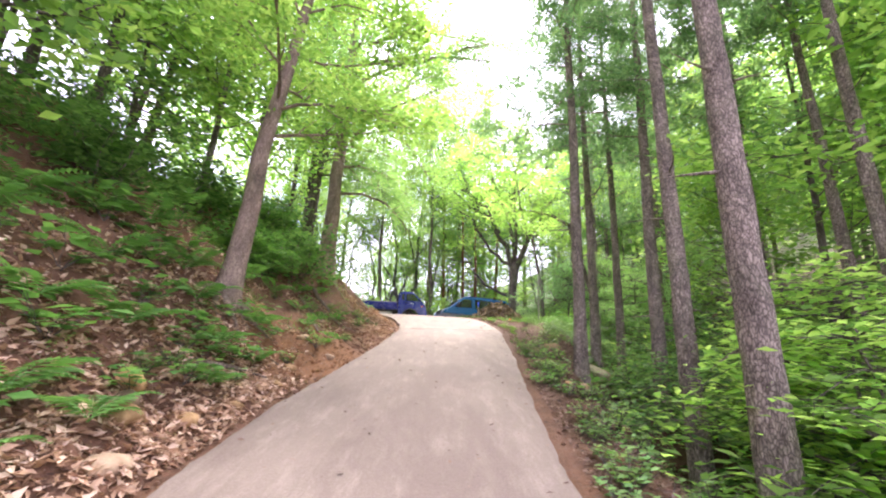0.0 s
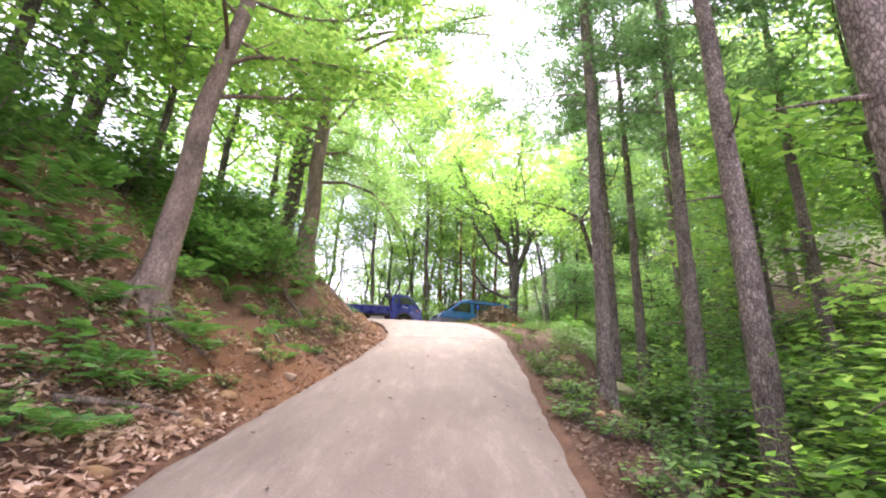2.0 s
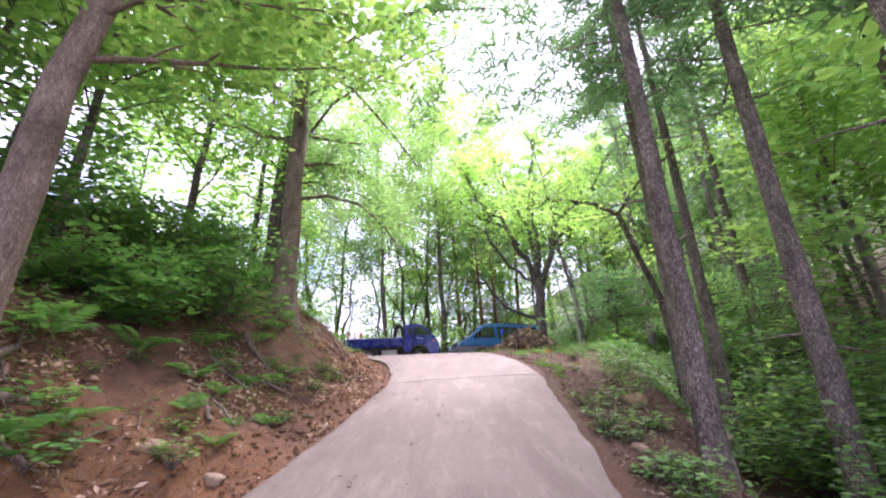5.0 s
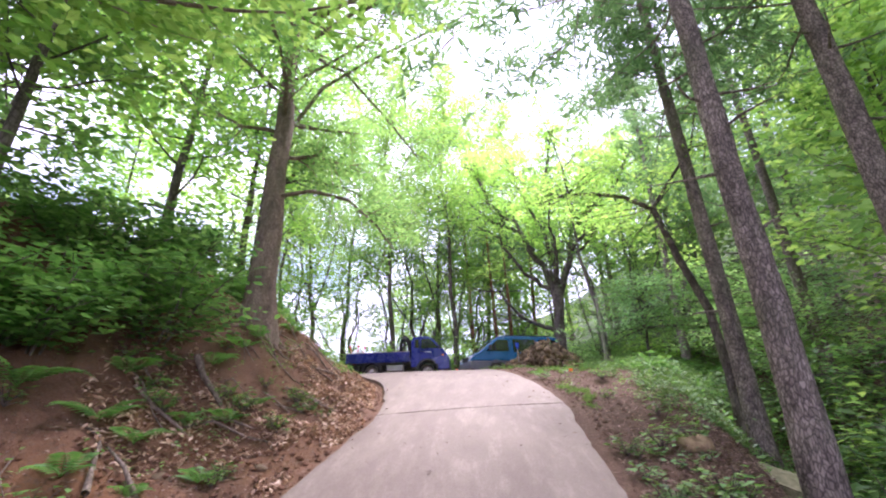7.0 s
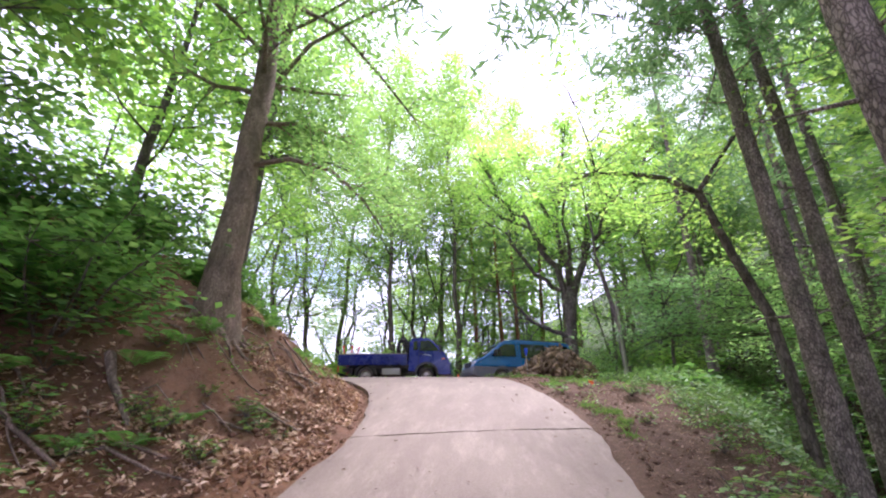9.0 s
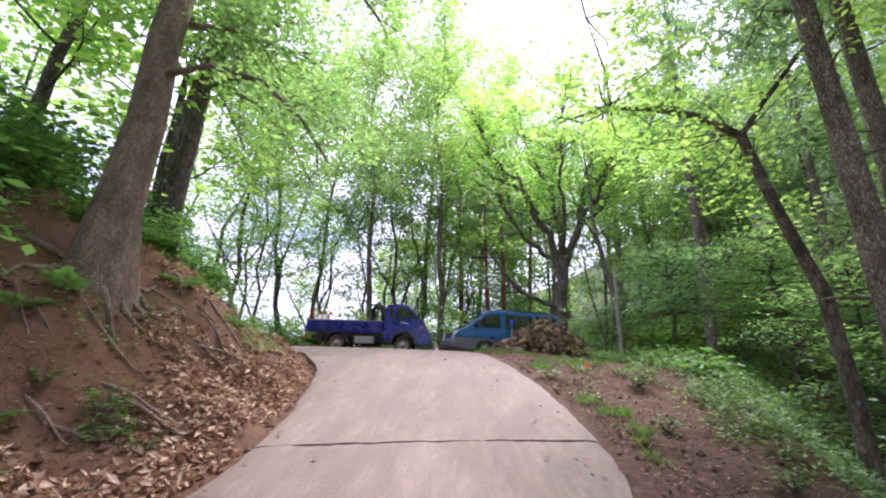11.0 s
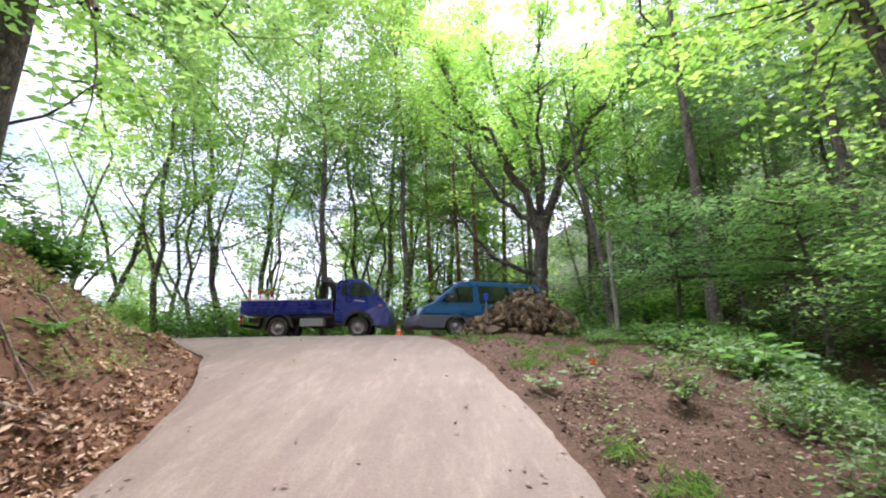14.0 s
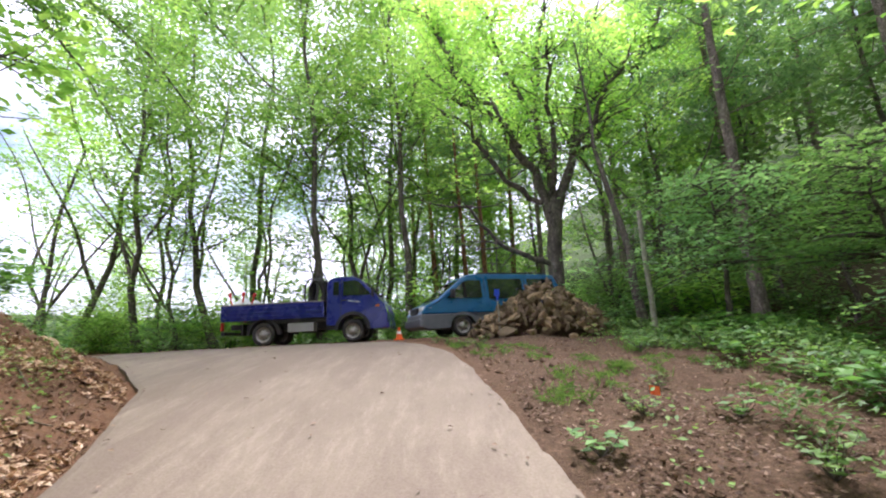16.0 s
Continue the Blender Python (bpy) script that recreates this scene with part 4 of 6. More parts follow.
gully_a = shrub(5.1, 3.9, shrub_meshes(211, 3.0, 1.9, 6, 1450, 0.21, 0.8), LEAF_BRIGHT, "bright layered understorey shrub in the gully", "gully understorey")
gully_b = shrub(6.0, 6.4, shrub_meshes(212, 2.2, 1.9, 7, 1400, 0.19, 0.8), LEAF_MID, "bright layered understorey shrub in the gully", "gully understorey")
GULLY = [(6.6, 4.4), (7.4, 8.4), (7.3, 10.8), (6.4, 12.6), (7.6, 13.6), (11.6, 22.0), (10.0, 13.8), (11.8, 10.2), (9.6, 15.4), (13.2, 14.0),
         (10.2, 28.6), (7.6, 29.4), (4.6, 2.2), (6.0, 1.4), (8.0, 6.4), (9.0, 10.2), (12.0, 22.8), (13.0, 28.4), (6.6, 31.4), (3.4, 33.6), (1.6, 34.5),
         (11.0, 12.8), (12.4, 15.6), (-1.0, 33.0), (-6.5, 31.5), (-13.0, 30.5), (-3.2, 32.4), (0.8, 33.0), (-8.8, 33.0), (-4.6, 33.8), (-10.5, 32.5), (-15.5, 29.0), (-17.5, 31.0), (-19.5, 28.5), (2.6, 35.5), (-1.8, 37.0), (-6.8, 37.0), (4.6, 34.0), (-12.0, 36.0), (-14.0, 33.0), (-20.0, 33.0), (-9.0, 29.2), (-11.2, 29.4), (-13.2, 28.2), (-7.2, 30.0), (-15.0, 26.5), (-17.5, 27.0)]
for k, (x, y) in enumerate(GULLY):
    again((gully_a, gully_b)[k % 2], x, y, (k * 71) % 360, 0.7 + 0.5 * ((k * 17) % 9) / 9, 0.05)
for k, (x, y) in enumerate([(6.6, 33.2), (7.6, 35.4), (8.6, 33.4), (9.6, 31.4), (5.6, 36.4), (11.0, 30.0), (7.4, 31.6)]):
    again(gully_b, x, y, 55 * k, 1.15)
for k, (x, y) in enumerate([(-12.0, 32.0), (-9.6, 33.2), (-7.0, 32.6), (-14.5, 32.2), (-5.0, 34.6), (-17.0, 30.0), (-1.6, 34.4)]):
    again(gully_a, x, y, 83 * k, 1.2)

def tiered_meshes(seed, height, width, tiers, leaf, count, r0=0.05):
    """A small tree whose leaves lie in flat, drooping layers."""
    rng = np.random.RandomState(seed)
    line = trunk_line(height, (0.04 * rng.randn(), 0.04 * rng.randn()), rng, 10, 0.09, -0.3)
    f = np.linspace(0, 1, 10)
    trunk = tube(line, r0 * (1 - 0.75 * f), 7, rng, 0.12)
    tubes, tips, wts = [], [], []
    for i in range(tiers):
        u = (i + 0.3 * rng.rand()) / max(1, tiers - 1)
        t = min(0.98, 0.46 + 0.52 * u)
        p = np.array([np.interp(t, f, line[:, c]) for c in range(3)])
        for k in range(6):
            az = k * 1.05 + i * 0.6 + rng.randn() * 0.25
            L = width * (1.0 - 0.5 * u) * (0.6 + 0.6 * rng.rand())
            b = bend(p, (math.cos(az), math.sin(az), 0.22), L, rng, 7, -0.05, 0.1)
            tubes.append(tube(b, np.linspace(r0 * 0.4, 0.004, 7), 5))
            for q in range(6):
                m = 1 + rng.randint(0, 6)
                d = b[m] - b[m - 1]
                d = d / np.linalg.norm(d)
                turn = rng.choice((-1, 1)) * rng.uniform(0.5, 1.0)
                d = np.array([d[0] * math.cos(turn) - d[1] * math.sin(turn), d[0] * math.sin(turn) + d[1] * math.cos(turn), -0.06])
                tw = bend(b[m], d, L * (0.28 + 0.25 * rng.rand()), rng, 5, -0.02, 0.08)
                tubes.append(tube(tw, np.linspace(0.006, 0.002, 5), 3))
                tips.append(tw[1:])
                wts.append(np.full(4, L))
            tips.append(b[3:])
            wts.append(np.full(4, L))
    tips, wts = np.concatenate(tips), np.concatenate(wts)
    c = tips[rng.choice(len(tips), count, p=wts / wts.sum())] + rng.randn(count, 3) * (0.10, 0.10, 0.05) * width
    return trunk, join(tubes), leaves(c, leaf, rng, 0.74, 0.55, 0.35)


# small trees with layered crowns behind the shoulder
low = tree_thing("small_tree", 7.0, 23.6, tiered_meshes(71, 3.7, 2.2, 6, 0.12, 4600, 0.075), BARK_DARK, LEAF_PALE,
                 "small tree with a flat layered crown beside the clearing", "small trees by the clearing")
low_b = tree_thing("small_tree", 9.3, 22.0, tiered_meshes(72, 4.4, 2.5, 6, 0.13, 5200, 0.085), BARK_DARK, LEAF_MID,
                   "small tree with a flat layered crown beside the clearing", "small trees by the clearing")
for k, (x, y, sc) in enumerate([(8.8, 19.0, 0.8), (11.4, 20.6, 1.1), (11.2, 25.2, 0.95)]):
    again((low_b, low)[k % 2], x, y, 120 + 95 * k, sc)
# layered maples on the gully side, the first in leaf colour darkened for shade
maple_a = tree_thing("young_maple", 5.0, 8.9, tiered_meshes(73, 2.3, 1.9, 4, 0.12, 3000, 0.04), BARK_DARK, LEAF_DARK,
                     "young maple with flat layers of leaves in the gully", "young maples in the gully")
maple_b = tree_thing("young_maple", 5.5, 3.3, tiered_meshes(74, 3.6, 2.0, 6, 0.15, 3600, 0.045), BARK_DARK, LEAF_BRIGHT,
                     "young maple with flat layers of bright leaves in the gully", "young maples in the gully")
for k, (x, y, sc) in enumerate([(7.2, 6.6, 1.2), (6.8, 9.8, 1.1), (7.6, 5.2, 1.4), (6.3, 12.8, 0.9), (8.2, 12.4, 1.4), (8.6, 15.6, 1.2), (7.6, 17.4, 0.9)]):
    again(maple_a, x, y, 85 * k, sc, 0.05)
for k, (x, y, sc) in enumerate([(6.2, 1.0, 0.9), (4.75, 4.7, 0.95), (5.7, 6.3, 1.1), (4.5, 2.4, 0.8)]):
    again(maple_b, x, y, 140 + 70 * k, sc)


def fern_frond(seed, length):
    """One arching frond with paired leaflets."""
    rng = np.random.RandomState(seed)
    t = np.linspace(0, 1, 15)
    x = length * (t * 0.95)
    z = length * (0.62 * t - 0.62 * t ** 2.2) + 0.02
    line = np.stack([x, 0 * x, z], 1)
    V, F = tube(line, np.linspace(0.006, 0.002, 15), 4)
    LV, LF = [], []
    for k in range(2, 15):
        w = length * 0.26 * math.sin(math.pi * min(1.0, 0.12 + 0.9 * t[k])) + 0.015
        for s in (-1, 1):
            p = line[k]
            tip = p + np.array([w * 0.45, s * w, -w * 0.18])
            h = w * 0.17
            a, b2 = (p + tip) / 2 + np.array([h, 0, 0.01]), (p + tip) / 2 - np.array([h, 0, -0.01])
            n = len(LV)
            LV += [p, a, tip, b2]
            LF += [(n, n + 1, n + 2, n + 3)]
    LF = np.array(LF)
    return np.concatenate([V, np.array(LV)]), np.concatenate([F, LF + len(V)])


FROND = [mesh_np("frond", *fern_frond(k, 0.5 + 0.12 * k), LEAF_FERN) for k in range(3)]


def fern(x, y, s, k):
    ob = thing("fern", x, y, gh(x, y), "green fern with arching fronds on the leaf-strewn bank", "fern", "ferns on the banks", (k * 53) % 360)
    n = 6 + k % 3
    for i in range(n):
        fr = new("frond", FROND[(i + k) % 3])
        fr.parent = ob
        fr.matrix_basis = pose(0, 0, 0, 0, -10 - 18 * ((i * 7 + k) % 4) / 4, i * 360 / n + 13 * ((i * 5 + k) % 3)) @ Matrix.Scale(s, 4)
    return ob


FERNS = [(-3.0, 9.9, 0.6), (-3.5, 10.7, 0.75), (-2.6, 11.2, 0.5), (-3.3, 11.8, 0.6), (-4.0, 10.2, 0.85), (-2.5, 9.7, 0.45), (-3.6, 13.5, 0.6), (-2.9, 12.9, 0.5),
         (-3.5, 3.6, 1.2), (-4.1, 4.3, 1.2), (-3.0, 2.9, 0.8), (-3.7, 5.2, 1.1), (-4.5, 5.6, 1.2), (-3.3, 6.6, 0.9), (-3.9, 6.9, 1.1), (-3.0, 7.3, 0.8), (-3.4, 8.1, 0.9), (-4.4, 7.2, 1.1), (-3.55, 8.8, 0.8),
         (-4.3, 9.2, 1.0), (-3.2, 10.9, 0.6), (-3.9, 11.4, 0.8), (-2.9, 12.1, 0.6), (-3.7, 12.9, 0.7), (-2.7, 10.3, 0.5), (-4.6, 3.4, 1.2), (-5.1, 6.0, 1.1), (-3.6, 14.0, 0.6), (-3.9, 16.3, 0.7), (-3.4, 17.2, 0.6),
         (3.9, 9.4, 0.9), (4.5, 10.3, 1.1), (5.0, 8.4, 1.1), (4.0, 11.7, 0.8), (3.6, 6.2, 0.9), (3.1, 5.4, 0.7), (4.4, 5.2, 1.1), (2.9, 7.3, 0.7), (4.9, 13.2, 0.8),
         (-5.2, 4.4, 1.2), (-5.6, 5.3, 1.3), (-5.0, 7.0, 1.1), (-5.6, 8.2, 1.2), (-6.1, 6.8, 1.3), (-6.3, 9.0, 1.2), (-5.3, 9.6, 1.0), (-6.0, 3.6, 1.3), (-7.0, 8.4, 1.3), (-7.2, 6.6, 1.4), (-2.9, 3.9, 0.9), (-2.8, 5.6, 0.8)]
for k, (x, y, s) in enumerate(FERNS):
    fern(x, y, s * 1.05, k)


def plant_meshes(seed, n, leaf, height):
    """A low broad-leaved plant."""
    rng = np.random.RandomState(seed)
    tubes, c = [], []
    for k in range(n):
        a = rng.rand() * 6.28
        b = bend((0, 0, 0), (math.cos(a) * 0.7, math.sin(a) * 0.7, 1), height * (0.6 + 0.6 * rng.rand()), rng, 5, -0.05, 0.15)
        tubes.append(tube(b, np.linspace(0.005, 0.002, 5), 4))
        for q in range(5):
            c.append(b[rng.randint(2, 5)] + rng.randn(3) * (leaf * 0.5, leaf * 0.5, leaf * 0.15))
    return join(tubes), leaves(np.array(c), leaf, rng, 0.8, 0.7, 0.3)


def plant(x, y, meshes, leaf, label, group):
    ob = thing("plant", x, y, gh(x, y), label, "plant", group)
    tagged(part_np("stemwork", *meshes[0], BARK_DARK, ob), kind="stuff")
    part_np("foliage", *meshes[1], leaf, ob)
    return ob


weed = [plant(-2.9, 9.6, plant_meshes(301, 8, 0.09, 0.28), LEAF_FERN, "low broad-leaved weed beside the road", "roadside weeds"),
        plant(2.9, 14.9, plant_meshes(302, 14, 0.06, 0.22), LEAF_WEED, "low broad-leaved weed beside the road", "roadside weeds"),
        plant(3.4, 17.0, plant_meshes(303, 18, 0.07, 0.34), LEAF_WEED, "low broad-leaved weed beside the road", "roadside weeds")]
broad = plant(-3.3, 6.2, plant_meshes(304, 9, 0.17, 0.5), LEAF_FERN, "large-leaved green plant on the bank", "large-leaved plants")
for k, (x, y, s) in enumerate([(-3.5, 7.4, 1.0), (-3.0, 6.6, 0.9), (-3.7, 8.7, 0.9), (-3.15, 8.1, 0.8), (-2.9, 5.2, 0.9), (-3.3, 5.8, 1.0), (-4.6, 6.6, 1.3), (-3.6, 6.6, 1.1), (-4.3, 6.3, 1.2), (-3.1, 7.1, 0.9), (-3.9, 5.6, 1.2), (-4.6, 7.3, 1.2), (-3.3, 8.5, 0.8), (-3.2, 4.8, 1.0), (-3.8, 4.3, 1.2), (-4.4, 4.9, 1.3), (-3.4, 3.2, 1.1), (-4.1, 3.4, 1.2), (-4.9, 5.9, 1.3),
                               (-4.2, 8.9, 1.0), (-4.4, 10.2, 1.0), (-3.9, 12.0, 0.8), (-4.7, 11.2, 1.1), (-5.2, 7.9, 1.2), (4.9, 4.6, 1.3), (3.6, 3.4, 1.0)]):
    again(broad, x, y, 61 * k, s)
rng = np.random.RandomState(79)
for k in range(24):
    y = rng.uniform(16.5, 24.0)
    x = right_x(y) + np.interp(y, [16, 20, 24], [2.6, 3.6, 5.4]) + abs(rng.randn()) * 1.3
    again(broad, float(x), float(y), 47 * k, 0.8 + 0.5 * rng.rand())
rng = np.random.RandomState(77)
placed = 0
while placed < 120:
    y = rng.uniform(2.0, 23.5)
    if rng.rand() < 0.58:
        x = right_x(y) + 0.25 + abs(rng.randn()) * (0.55 if y < 12 else 1.9)
        if vnoise(x, y, 0.6, 1) < (0.6 if y > 12 and x < right_x(y) + 2.2 else 0.42) or (y > 20 and x < 3.6):
            continue
    else:
        x = left_x(y) - 0.75 - abs(rng.randn()) * 1.2
        if vnoise(x, y, 0.7, 2) < 0.45:
            continue
    again(weed[placed % 3], float(x), float(y), rng.rand() * 360, 0.6 + 0.8 * rng.rand())
    placed += 1

for k, (x, y) in enumerate([(1.25, 22.2), (0.95, 22.8), (1.5, 21.7), (1.7, 23.2), (0.7, 23.3)]):
    again(weed[1], x, y, 70 * k, 0.9)

# fallen leaves and the green carpet: uncountable
rng = np.random.RandomState(88)
def strewn(n, lo, hi, left, width):
    y = rng.uniform(lo, hi, n)
    d = 0.12 + np.abs(rng.randn(n)) * width
    x = left_x(y) - d - 0.12 if left else right_x(y) + d
    keep = vnoise(x, y, 0.9, 3) + 0.5 * vnoise(x, y, 2.2, 4) > np.interp(y, [6, 10, 13, 18], [0.38, 0.62, 0.72, 0.70]) if left else vnoise(x, y, 0.9, 3) + 0.5 * vnoise(x, y, 2.2, 4) > 0.72
    keep &= (np.hypot(x + 2.6, (y - 8.9) * 0.7) > 1.15) | (rng.rand(n) < 0.2)
    return x[keep], y[keep]
pts = [strewn(44000, -3.0, 21.5, True, 1.6), strewn(20000, -3.0, 19.0, False, 2.0), strewn(4000, 12.0, 23.5, False, 3.0)]
hy = rng.uniform(11.0, 16.5, 5000)
hx = right_x(hy) + np.interp(hy, [11, 13, 16.5], [1.2, 2.0, 3.2]) + rng.randn(5000) * 0.45
pts.append((hx, hy))
hy = rng.uniform(2.0, 11.5, 8000)
pts.append((right_x(hy) + 0.35 + 2.8 * rng.rand(8000) ** 0.8, hy))
lx, ly = np.concatenate([p[0] for p in pts]), np.concatenate([p[1] for p in pts])
lz = ground_h(lx, ly) + 0.015 + 0.035 * rng.rand(len(lx))
on_bank = lx < 0
for name, pick, size, mat, label in (("leaf_litter", on_bank, 0.11, LITTER, "dry tan and brown fallen leaves strewn over the bank"),
                                     ("leaf_litter", ~on_bank, 0.06, LITTER_DULL, "dull brown fallen leaves strewn over the shoulder")):
    n = int(pick.sum())
    V, F = leaves(np.stack([lx, ly, lz], 1)[pick], size * (0.55 + 0.8 * rng.rand(n)) * np.interp(ly[pick], [7, 11], [1.0, 0.78]), rng, 0.25 if mat is LITTER else 0.5, 0.38, 0.7 if mat is LITTER else 0.4)
    tagged(part_np(name, V, F, mat), label, "leaf litter", kind="stuff")
n = 26000
wy = rng.uniform(2, 24, n)
right = rng.rand(n) < 0.5
wx = np.where(right, right_x(wy) + 0.15 + np.abs(rng.randn(n)) * np.interp(wy, [0, 10, 15, 20], [0.9, 1.1, 2.0, 3.2]), left_x(wy) - 0.3 - np.abs(rng.randn(n)) * 1.5)
wz = ground_h(wx, wy) + 0.012 + 0.02 * rng.rand(n)
V, F = leaves(np.stack([wx, wy, wz], 1), 0.045, rng, 0.5, 0.45, 0.5)
tagged(part_np("leaf_crumbs", V, F, LITTER_DULL), "small broken bits of dead leaf on the soil", "leaf litter", kind="stuff")
n = 2500
wy = rng.uniform(4, 25, n)
right = rng.rand(n) < 0.7
wx = np.where(right, right_x(wy) + np.interp(wy, [0, 11, 14, 18, 22, 25], [0.5, 0.8, 1.5, 2.6, 4.0, 5.4]) + 0.9 + rng.randn(n) * np.interp(wy, [0, 12, 18], [0.35, 0.9, 1.2]), left_x(wy) - np.interp(wy, [0, 13, 16], [1.6, 1.4, 0.8]) - np.abs(rng.randn(n)) * 1.3)
keep = (wx > right_x(wy) + 0.3) | (wx < left_x(wy) - 0.5)
keep &= 0.65 * vnoise(wx, wy, 0.8, 0) + 0.35 * vnoise(wx, wy, 2.3, 1) > np.where(right, np.interp(wy, [0, 10, 15, 19], [0.62, 0.70, 0.66, 0.62]), 0.52)
wx, wy = wx[keep], wy[keep]
hgt = np.repeat((0.10 + 0.25 * rng.rand(len(wx))) * np.where((wx > 3) & (wy > 15), 1.6, 1.0), 11)
wx, wy = np.repeat(wx, 11) + rng.randn(len(wx) * 11) * 0.11, np.repeat(wy, 11) + rng.randn(len(wy) * 11) * 0.11
wz = ground_h(wx, wy) + 0.02 + hgt * rng.rand(len(wx))
V, F = leaves(np.stack([wx, wy, wz], 1), 0.06, rng, 0.7, 0.6, 0.45)
tagged(part_np("weed_carpet", V, F, LEAF_WEED), "light green carpet of low weeds along the road", "weeds", kind="stuff")
n = 7500
wy = rng.uniform(13.0, 26.5, n)
edge = np.interp(wy, [13, 16, 18, 20, 22, 24, 26.5], [1.7, 1.8, 1.9, 2.4, 3.4, 4.7, 6.4])
deep_in = 4.8 * rng.rand(n) ** 1.2
wx = right_x(wy) + edge + deep_in
keep = 0.6 * vnoise(wx, wy, 0.9, 2) + 0.4 * vnoise(wx, wy, 2.6, 3) > np.interp(deep_in, [0, 0.9, 2.2], [0.60, 0.49, 0.38]) + np.interp(wy, [13, 15, 17.5], [0.2, 0.1, 0.0])
wx, wy = wx[keep], wy[keep]
hgt = np.repeat(0.10 + 0.34 * vnoise(wx, wy, 1.1, 4), 10) * rng.rand(len(wx) * 10)
wx, wy = np.repeat(wx, 10) + rng.randn(len(hgt)) * 0.1, np.repeat(wy, 10) + rng.randn(len(hgt)) * 0.1
V, F = leaves(np.stack([wx, wy, ground_h(wx, wy) + 0.02 + hgt], 1), 0.08, rng, 0.6, 0.4, 0.6)
tagged(part_np("weed_bed", V, F, LEAF_UNDER), "dense bed of low green weeds beyond the bare shoulder", "weeds", kind="stuff")
n = 210
ty = rng.uniform(12.5, 23.0, n)
tx = right_x(ty) + 0.25 + np.abs(rng.randn(n)) * np.interp(ty, [12, 17, 23], [0.9, 1.3, 1.5])
keep = vnoise(tx, ty, 0.9, 5) > 0.62
tx, ty = np.repeat(tx[keep], 26), np.repeat(ty[keep], 26)
tx, ty = tx + rng.randn(len(tx)) * 0.07, ty + rng.randn(len(ty)) * 0.07
V, F = leaves(np.stack([tx, ty, ground_h(tx, ty) + 0.05], 1), 0.15, rng, 0.2, 0.07, 1.1)
tagged(part_np("grass_tufts", V, F, LEAF_WEED), "thin tufts of green grass on the bare shoulder", "grass", kind="stuff")
n = 9000
gx2, gy2 = rng.uniform(-13, 15, n), rng.uniform(1, 34, n)
off = np.maximum(left_x(gy2) - gx2, gx2 - right_x(gy2))
keep = (off > np.where(gx2 < 0, 3.2, np.interp(gy2, [0, 12, 16, 22, 26], [1.4, 1.8, 2.6, 4.4, 6.5]))) & (vnoise(gx2, gy2, 0.5, 5) > 0.3)
keep &= (gx2 < 0) | (gy2 > 14) | (off > 5.5) | (rng.rand(n) < 0.12)
keep |= (gy2 > 29.5) & (off > -50)
gx2, gy2 = gx2[keep], gy2[keep]
gx2, gy2 = np.repeat(gx2, 5) + rng.randn(len(gx2) * 5) * 0.12, np.repeat(gy2, 5) + rng.randn(len(gy2) * 5) * 0.12
gz2 = ground_h(gx2, gy2) + 0.05 + 0.28 * rng.rand(len(gx2)) ** 1.5
V, F = leaves(np.stack([gx2, gy2, gz2], 1), 0.12, rng, 0.7, 0.55, 0.5)
tagged(part_np("ground_cover", V, F, LEAF_FERN), "low green ground cover under the trees", "ground cover", kind="stuff")


# ---- vehicles ----
PAINT_BLUE = plain_material("deep_blue_paint", (0.014, 0.019, 0.19), 0.28, 0.0, 0.1, 3.0, 0.6, 0.04)
PAINT_TEAL = plain_material("teal_paint", (0.004, 0.105, 0.25), 0.3, 0.0, 0.1, 3.0, 0.35, 0.02)
CLADDING = plain_material("grey_cladding", (0.13, 0.135, 0.15), 0.5, 0.0, 0.1, 6.0, 0.0, 0.3)
RUBBER = plain_material("tyre_rubber", (0.022, 0.021, 0.02), 0.85, 0.0, 0.2, 20.0, 0.0, 0.5)
STEEL = plain_material("dusty_steel", (0.34, 0.31, 0.28), 0.5, 0.6, 0.15, 10.0, 0.0, 0.4)
BLACK = plain_material("black_plastic", (0.015, 0.015, 0.016), 0.55, 0.0, 0.2, 8.0, 0.0, 0.3)
TOOLBOX = plain_material("grey_paint", (0.36, 0.35, 0.34), 0.5, 0.2, 0.1, 6.0, 0.0, 0.4)
LAMP_CLEAR = plain_material("headlamp_lens", (0.62, 0.63, 0.62), 0.12, 0.2, 0.1, 30.0, 0.6)
AMBER = plain_material("amber_lens", (0.75, 0.16, 0.015), 0.2, 0.0, 0.1, 30.0, 0.5)
RED = plain_material("red_plastic", (0.68, 0.045, 0.03), 0.45, 0.0, 0.12, 10.0)
ORANGE = plain_material("orange_plastic", (0.85, 0.13, 0.02), 0.5, 0.0, 0.12, 10.0)
WHITE = plain_material("white_sacking", (0.72, 0.72, 0.70), 0.8, 0.0, 0.08, 20.0, 0.0, 0.15)
BLUE = plain_material("bright_blue_plastic", (0.01, 0.06, 0.62), 0.4, 0.0, 0.1, 10.0)
GLASS = glass_material()


